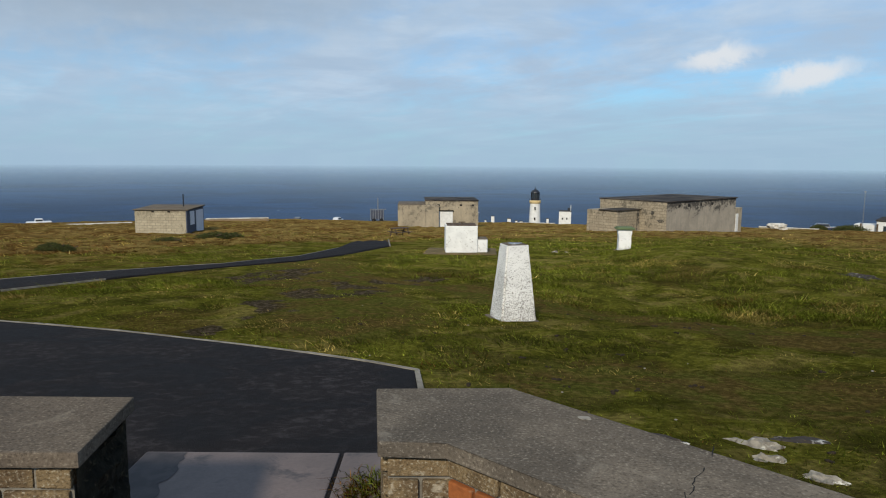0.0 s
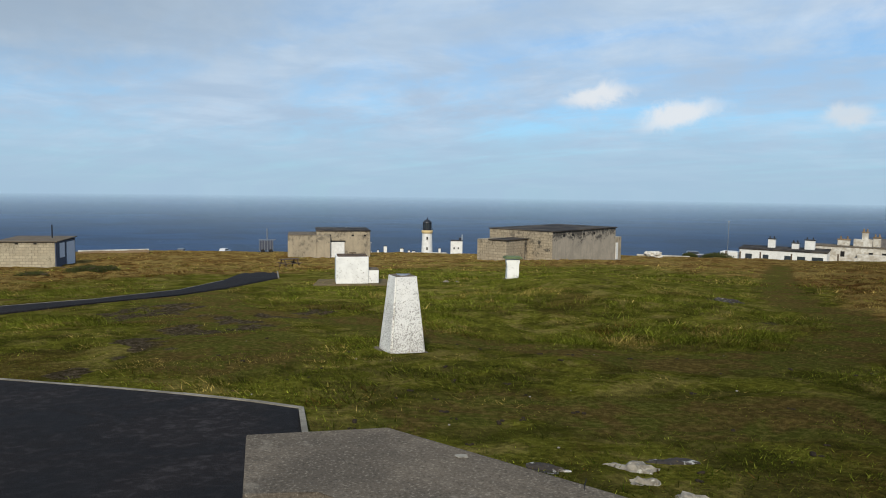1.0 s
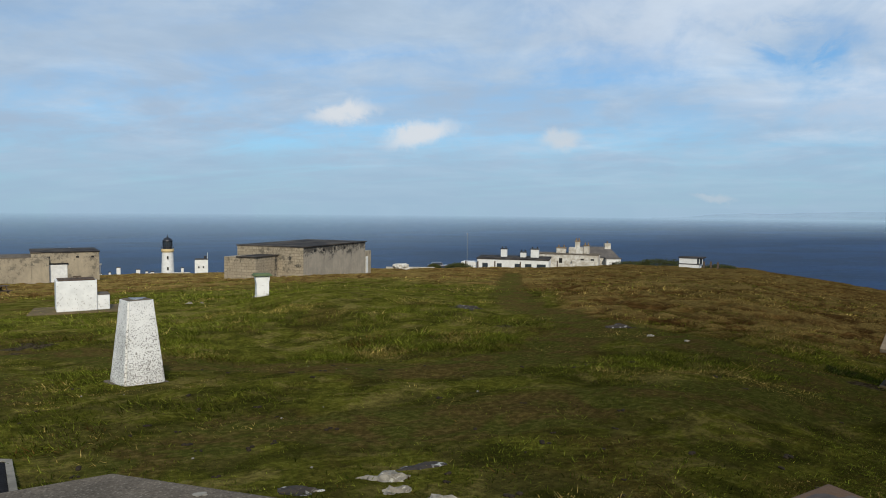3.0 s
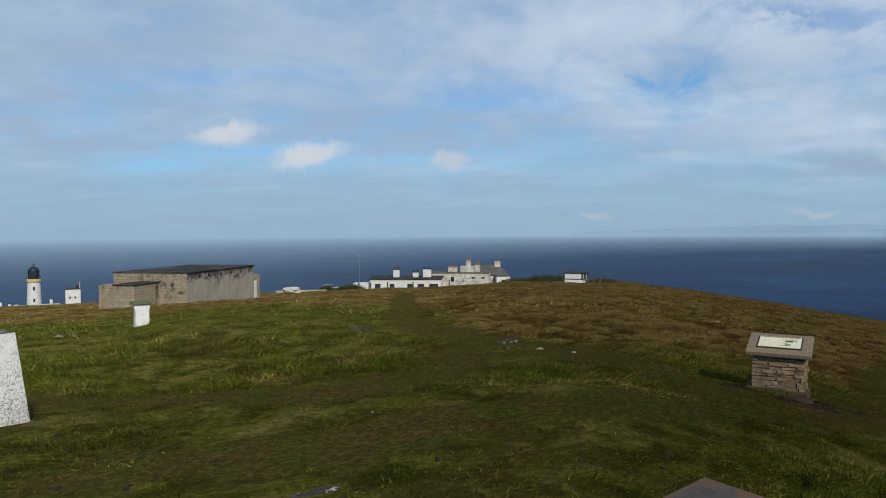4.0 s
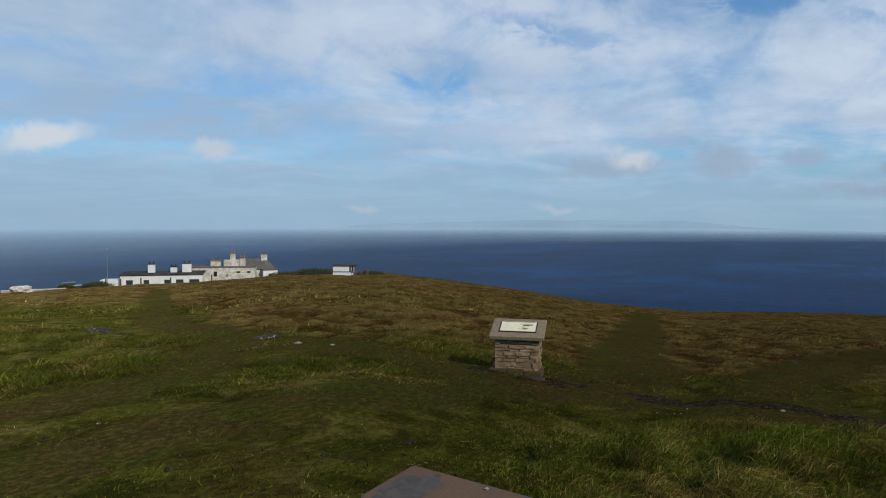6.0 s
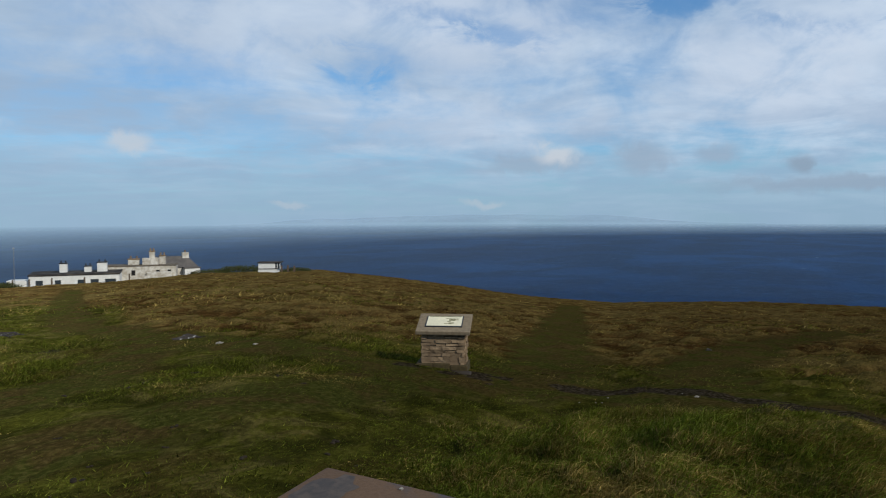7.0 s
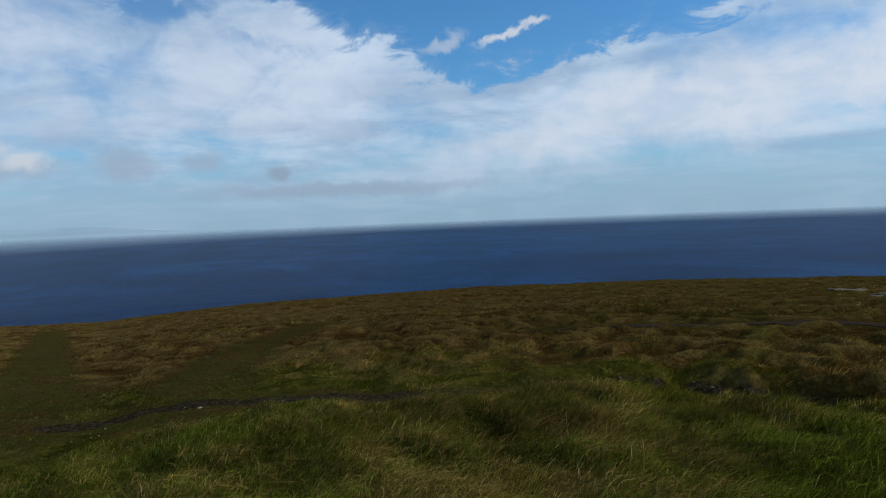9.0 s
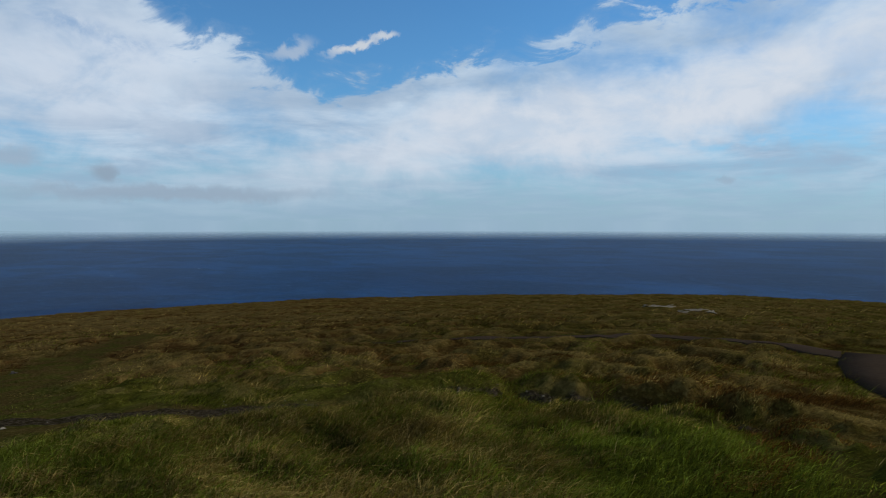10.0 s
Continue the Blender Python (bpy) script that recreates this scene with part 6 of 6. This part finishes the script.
def clear_of_paving(x, y):
    ok = ~((x > -3.6) & (x < -0.98) & (y < 2.75)) & ~((x > -1.72) & (x < 0.05) & (y < 3.85))
    ex = np.interp(x, [q[0] for q in reversed(KERB[1])], [q[1] for q in reversed(KERB[1])])
    ok &= ~((x < -0.2) & (y < ex + 0.04))
    ok &= ~((x < 2.36) & (y < 1.52) & (x > -4)) & ~((y < 2.80 - 0.92 * (x - 0.28)) & (x < 1.7) & (y < 2.80))
    for left, right in ((ROAD_L, ROAD_R),):
        mid = [((a[0] + b[0]) / 2, (a[1] + b[1]) / 2) for a, b in zip(left, right)]
        half = np.array([math.dist(a, b) / 2 for a, b in zip(left, right)])
        best = np.full(x.shape, 1e9)
        for (p, q, h) in zip(mid, mid[1:], half):
            dx, dy = q[0] - p[0], q[1] - p[1]
            t = np.clip(((x - p[0]) * dx + (y - p[1]) * dy) / (dx * dx + dy * dy), 0, 1)
            best = np.minimum(best, np.hypot(x - p[0] - t * dx, y - p[1] - t * dy) - h * 0.95)
        ok &= best > 0
    ok &= np.hypot(x - 1.055, y - 10.2) > 0.30
    ok &= (to_line(x, y, ((-151.5, 22), (-152.5, 16), (-158, 11))) > 2.0) & (to_line(x, y, TRACKS[6][0]) > 0.22)
    return ok


def grass(name, label, seed, r0, r1, tufts, blades, width, length, spread, bends, az0=-156, az1=42, spots=None, sward=False, dry_or_lit=False):
    rng = np.random.RandomState(seed)
    az = np.radians(rng.uniform(az0, az1, tufts))
    r = rng.uniform(r0 ** 1.6, r1 ** 1.6, tufts) ** (1 / 1.6) if r1 < 20 else np.exp(rng.uniform(math.log(r0), math.log(r1), tufts))
    x, y = -np.sin(az) * r, np.cos(az) * r
    if spots is not None:
        x, y = spots[rng.randint(0, len(spots), tufts)].T + rng.normal(0, 0.05, (2, tufts))
        r = np.hypot(x, y)
    heath, trod, bare = zones(x, y)
    patch = fractal(x * 0.55 + 90, y * 0.55 + 13, 4)
    fine = fractal(x * 2.1 + 7, y * 2.1 + 3, 3)
    keep = (rng.rand(tufts) > trod * (0.25 if sward else 0.80)) & (rng.rand(tufts) > bare * 0.95) & (clear_of_paving(x, y) | (spots is not None)) & (rng.rand(tufts) < 0.35 + 1.3 * smooth(0.35, 0.62, fine))
    x, y, r, heath, trod, patch, fine = (v[keep] for v in (x, y, r, heath, trod, patch, fine))
    azd = np.degrees(np.arctan2(-x, y))
    lush = smooth(0.40, 0.60, patch)
    lush = np.maximum(lush, 0.75 * smooth(-64, -76, azd) * smooth(8.8, 7.0, r))
    lush = np.maximum(lush, 0.7 * smooth(3.2, 1.0, np.hypot(x - 2.6, y - 3.2)) * 0.6)
    lush = lush * (1 - 0.6 * heath)
    tall = (0.22 + 0.78 * lush) * (1 - 0.62 * trod)
    tall = tall * (1 - 0.68 * smooth(-64, -52, azd) * smooth(12.5, 10.5, r))
    tall = np.maximum(tall, 0.8 * mound(x, y) * (0.55 + 0.45 * tussocks(x, y)) * (1 - 0.6 * trod))
    tall = np.maximum(tall, 0.75 * heath * (0.5 + 0.5 * tussocks(x, y)) * (1 - 0.7 * trod))
    if sward:
        tall = np.clip(0.45 + 0.5 * lush, 0.3, 1) * (1 - 0.4 * trod)
    m = len(x)
    grow = 1.0 if r1 < 40 else 0.45
    straw = np.clip(0.06 + 0.52 * heath + (5.5 - 3.2 * mound(x, y)) * (fractal(x * 0.75 * grow + 33, y * 0.75 * grow + 71, 4) - 0.52), 0.03, 0.95)
    head = tussocks(x, y)
    straw = np.clip(straw + (0.34 + 0.26 * smooth(-85, -110, azd)) * mound(x, y) + (0.15 + 0.95 * heath) * (head - 0.42), 0, 0.95)
    rust = np.clip(heath * 0.92 - 0.10 + 4.5 * (fractal(x * 0.35 * grow + 12, y * 0.35 * grow + 44, 4) - 0.5), 0, 0.9)
    rust = rust + 2.4 * (fractal(x * 0.085 + 2, y * 0.085 + 77, 3) - 0.5) + 0.4 * smooth(32, 60, r) * smooth(-70, -90, azd)
    rust = np.clip(rust + 0.35 * smooth(4, 14, azd) * smooth(18, 30, r), 0, 0.92) * np.clip(0.15 + heath * 1.6, 0, 1) * (1 - 0.8 * mound(x, y))
    straw = straw * (1 - 0.35 * smooth(4, 14, azd) * smooth(18, 30, r))
    pick = rng.rand(m, 3)
    clump = 0.5 + 2.6 * (np.stack([fractal(x * 1.5 * grow + s, y * 1.5 * grow + 3 * s, 3) for s in (5, 61)], -1) - 0.5)
    bunch = (0.6 - 0.35 * mound(x, y))[:, None]
    pick[:, :2] = np.clip((1 - bunch) * pick[:, :2] + bunch * clump, 0, 1)
    green = np.array([0.092, 0.112, 0.012]) + rng.rand(m, 1) * np.array([0.100, 0.098, 0.018])
    green = green * (1 + (smooth(-55, -70, azd) * smooth(9, 7, r))[:, None] * np.array([-0.02, 0.10, 0.1]))
    col = np.where(pick[:, :1] < rust[:, None], np.array([0.070, 0.032, 0.009]) + rng.rand(m, 1) * np.array([0.11, 0.060, 0.018]), green)
    col = np.where(pick[:, 1:2] < straw[:, None] * 0.75, np.array([0.245, 0.180, 0.054]) + rng.rand(m, 1) * np.array([0.26, 0.195, 0.070]), col)
    col = col * (1 - 0.22 * mound(x, y) * (col[:, 0] > 0.2))[:, None]
    if dry_or_lit:
        col = np.array([0.25, 0.20, 0.075]) + rng.rand(m, 1) * np.array([0.16, 0.13, 0.06])
    # painted sun and shade by direction, then random patches
    col = col * painted_sun(x, y)[:, None] * (0.72 + 0.56 * smooth(0.36, 0.62, fractal(x * 0.9 * grow + 51, y * 0.9 * grow + 19, 4)))[:, None]
    col = col * rng.lognormal(-0.05, 1, (m, 1)) ** (0.42 - 0.17 * mound(x, y))[:, None]
    tall = tall * rng.uniform(0.6, 1.35, m)
    slope = np.stack([land(x + 0.12, y) - land(x - 0.12, y), land(x, y + 0.12) - land(x, y - 0.12)], -1) / 0.24
    k = np.repeat(np.arange(m), blades)
    n = len(k)
    bx, by = x[k] + rng.normal(0, spread, n), y[k] + rng.normal(0, spread, n)
    ok = clear_of_paving(bx, by) | (spots is not None)
    k, bx, by = k[ok], bx[ok], by[ok]
    n = len(k)
    bz = land(bx, by) - 0.015 if spots is None else np.where(np.hypot(bx, by) < 6, -0.02, land(bx, by) - 0.02)
    ln = length * tall[k] * rng.uniform(0.45, 1.15, n)
    lean = WIND * rng.uniform(0.3, 1.25, (n, 1)) + rng.normal(0, 0.45, (n, 2)) + np.stack([bx - x[k], by - y[k]], -1) / spread * 0.18
    lean = lean * (1 + 0.25 * mound(x, y)[k])[:, None]
    a = rng.uniform(0, math.tau, n)
    w = width * rng.uniform(0.6, 1.3, n) / 2
    side = np.stack([np.cos(a) * w, np.sin(a) * w, np.zeros(n)], -1)
    base = np.stack([bx, by, bz], -1)
    mid = base + np.concatenate([lean * 0.32, np.full((n, 1), 0.48)], 1) * ln[:, None]
    tip = base + np.concatenate([lean, np.full((n, 1), 0.48) + rng.uniform(-0.15, 0.30, (n, 1))], 1) * ln[:, None]
    if bends:
        verts = np.stack([base - side, base + side, mid - side * 0.8, mid + side * 0.8, tip], 1)
        q = np.arange(n)[:, None] * 5
        tri = np.concatenate([q + [0, 1, 3], q + [0, 3, 2], q + [2, 3, 4]], 1).reshape(-1, 3)
        per = 5
    else:
        verts = np.stack([base - side, base + side, tip], 1)
        tri = np.arange(3 * n).reshape(-1, 3)
        per = 3
    colour = col[k][:, None, :] * rng.uniform(0.5, 1.55, (n, 1, 1)) * np.ones((1, per, 1))
    me = bpy.data.meshes.new(name)
    me.vertices.add(n * per)
    me.vertices.foreach_set("co", verts.astype(np.float32).ravel())
    me.loops.add(len(tri) * 3)
    me.loops.foreach_set("vertex_index", tri.astype(np.int32).ravel())
    me.polygons.add(len(tri))
    me.polygons.foreach_set("loop_start", np.arange(0, len(tri) * 3, 3, dtype=np.int32))
    me.polygons.foreach_set("loop_total", np.full(len(tri), 3, np.int32))
    me.update(calc_edges=True)
    tint = me.attributes.new("tint", "FLOAT_COLOR", "POINT")
    tint.data.foreach_set("color", np.concatenate([colour, np.ones((n, per, 1))], 2).astype(np.float32).ravel())
    me.materials.append(M_BLADES)
    way = np.concatenate([lean * 0.35 - 1.3 * slope[k] + rng.normal(0, 0.35, (n, 2)), np.ones((n, 1))], 1)
    way /= np.linalg.norm(way, axis=1)[:, None]
    me.normals_split_custom_set_from_vertices(np.repeat(way, per, axis=0).tolist())
    return tagged(new(name, me), label, "grass", kind="stuff")


grass("long_grass", "long wind-blown grass round the viewpoint", 1, 2.2, 11.5, 9000, 13, 0.004, 0.23, 0.06, True)
grass("bank_grass", "thick combed-over grass on the bank", 9, 4.0, 10.2, 24000, 13, 0.0062, 0.17, 0.08, True, -142, -54)
grass("turf", "short mottled green and straw turf", 5, 2.2, 16, 46000, 9, 0.010, 0.13, 0.10, False, sward=True)
grass("meadow_grass", "tufted green and straw-coloured rough grass", 2, 10.5, 30, 40000, 13, 0.010, 0.24, 0.12, False)
grass("moor_grass", "tussocks of straw and rust-brown moor grass", 3, 28, 150, 56000, 9, 0.032, 0.30, 0.26, False)
grass("seed_heads", "thin straw-coloured flowering stems among the grass", 8, 2.6, 9.5, 1800, 3, 0.0026, 0.29, 0.05, True, -156, -36, dry_or_lit=True)
edges = np.array([(-1.80 + 0.06 * math.sin(k), 2.3 + 0.13 * k) for k in range(8)] + [(-0.33, 2.2 + 0.09 * k) for k in range(15)] + [(-0.40, 2.8 + 0.08 * k) for k in range(9)] + [(-1.28, 2.75 + 0.05 * k) for k in range(4)])
grass("weeds", "tufts of grass in the joints beside the threshold slabs", 4, 2.0, 4.0, 420, 12, 0.006, 0.34, 0.04, True, spots=edges)
foot = np.array([(12.4 * math.sin(radians(64.1)) + 0.56 * math.cos(k * 0.7), 12.4 * math.cos(radians(64.1)) + 0.5 * math.sin(k * 0.7)) for k in range(9)])
grass("plinth_weeds", "dark weeds growing round the foot of the plinth", 6, 2.0, 4.0, 520, 12, 0.009, 0.36, 0.06, True, spots=foot)
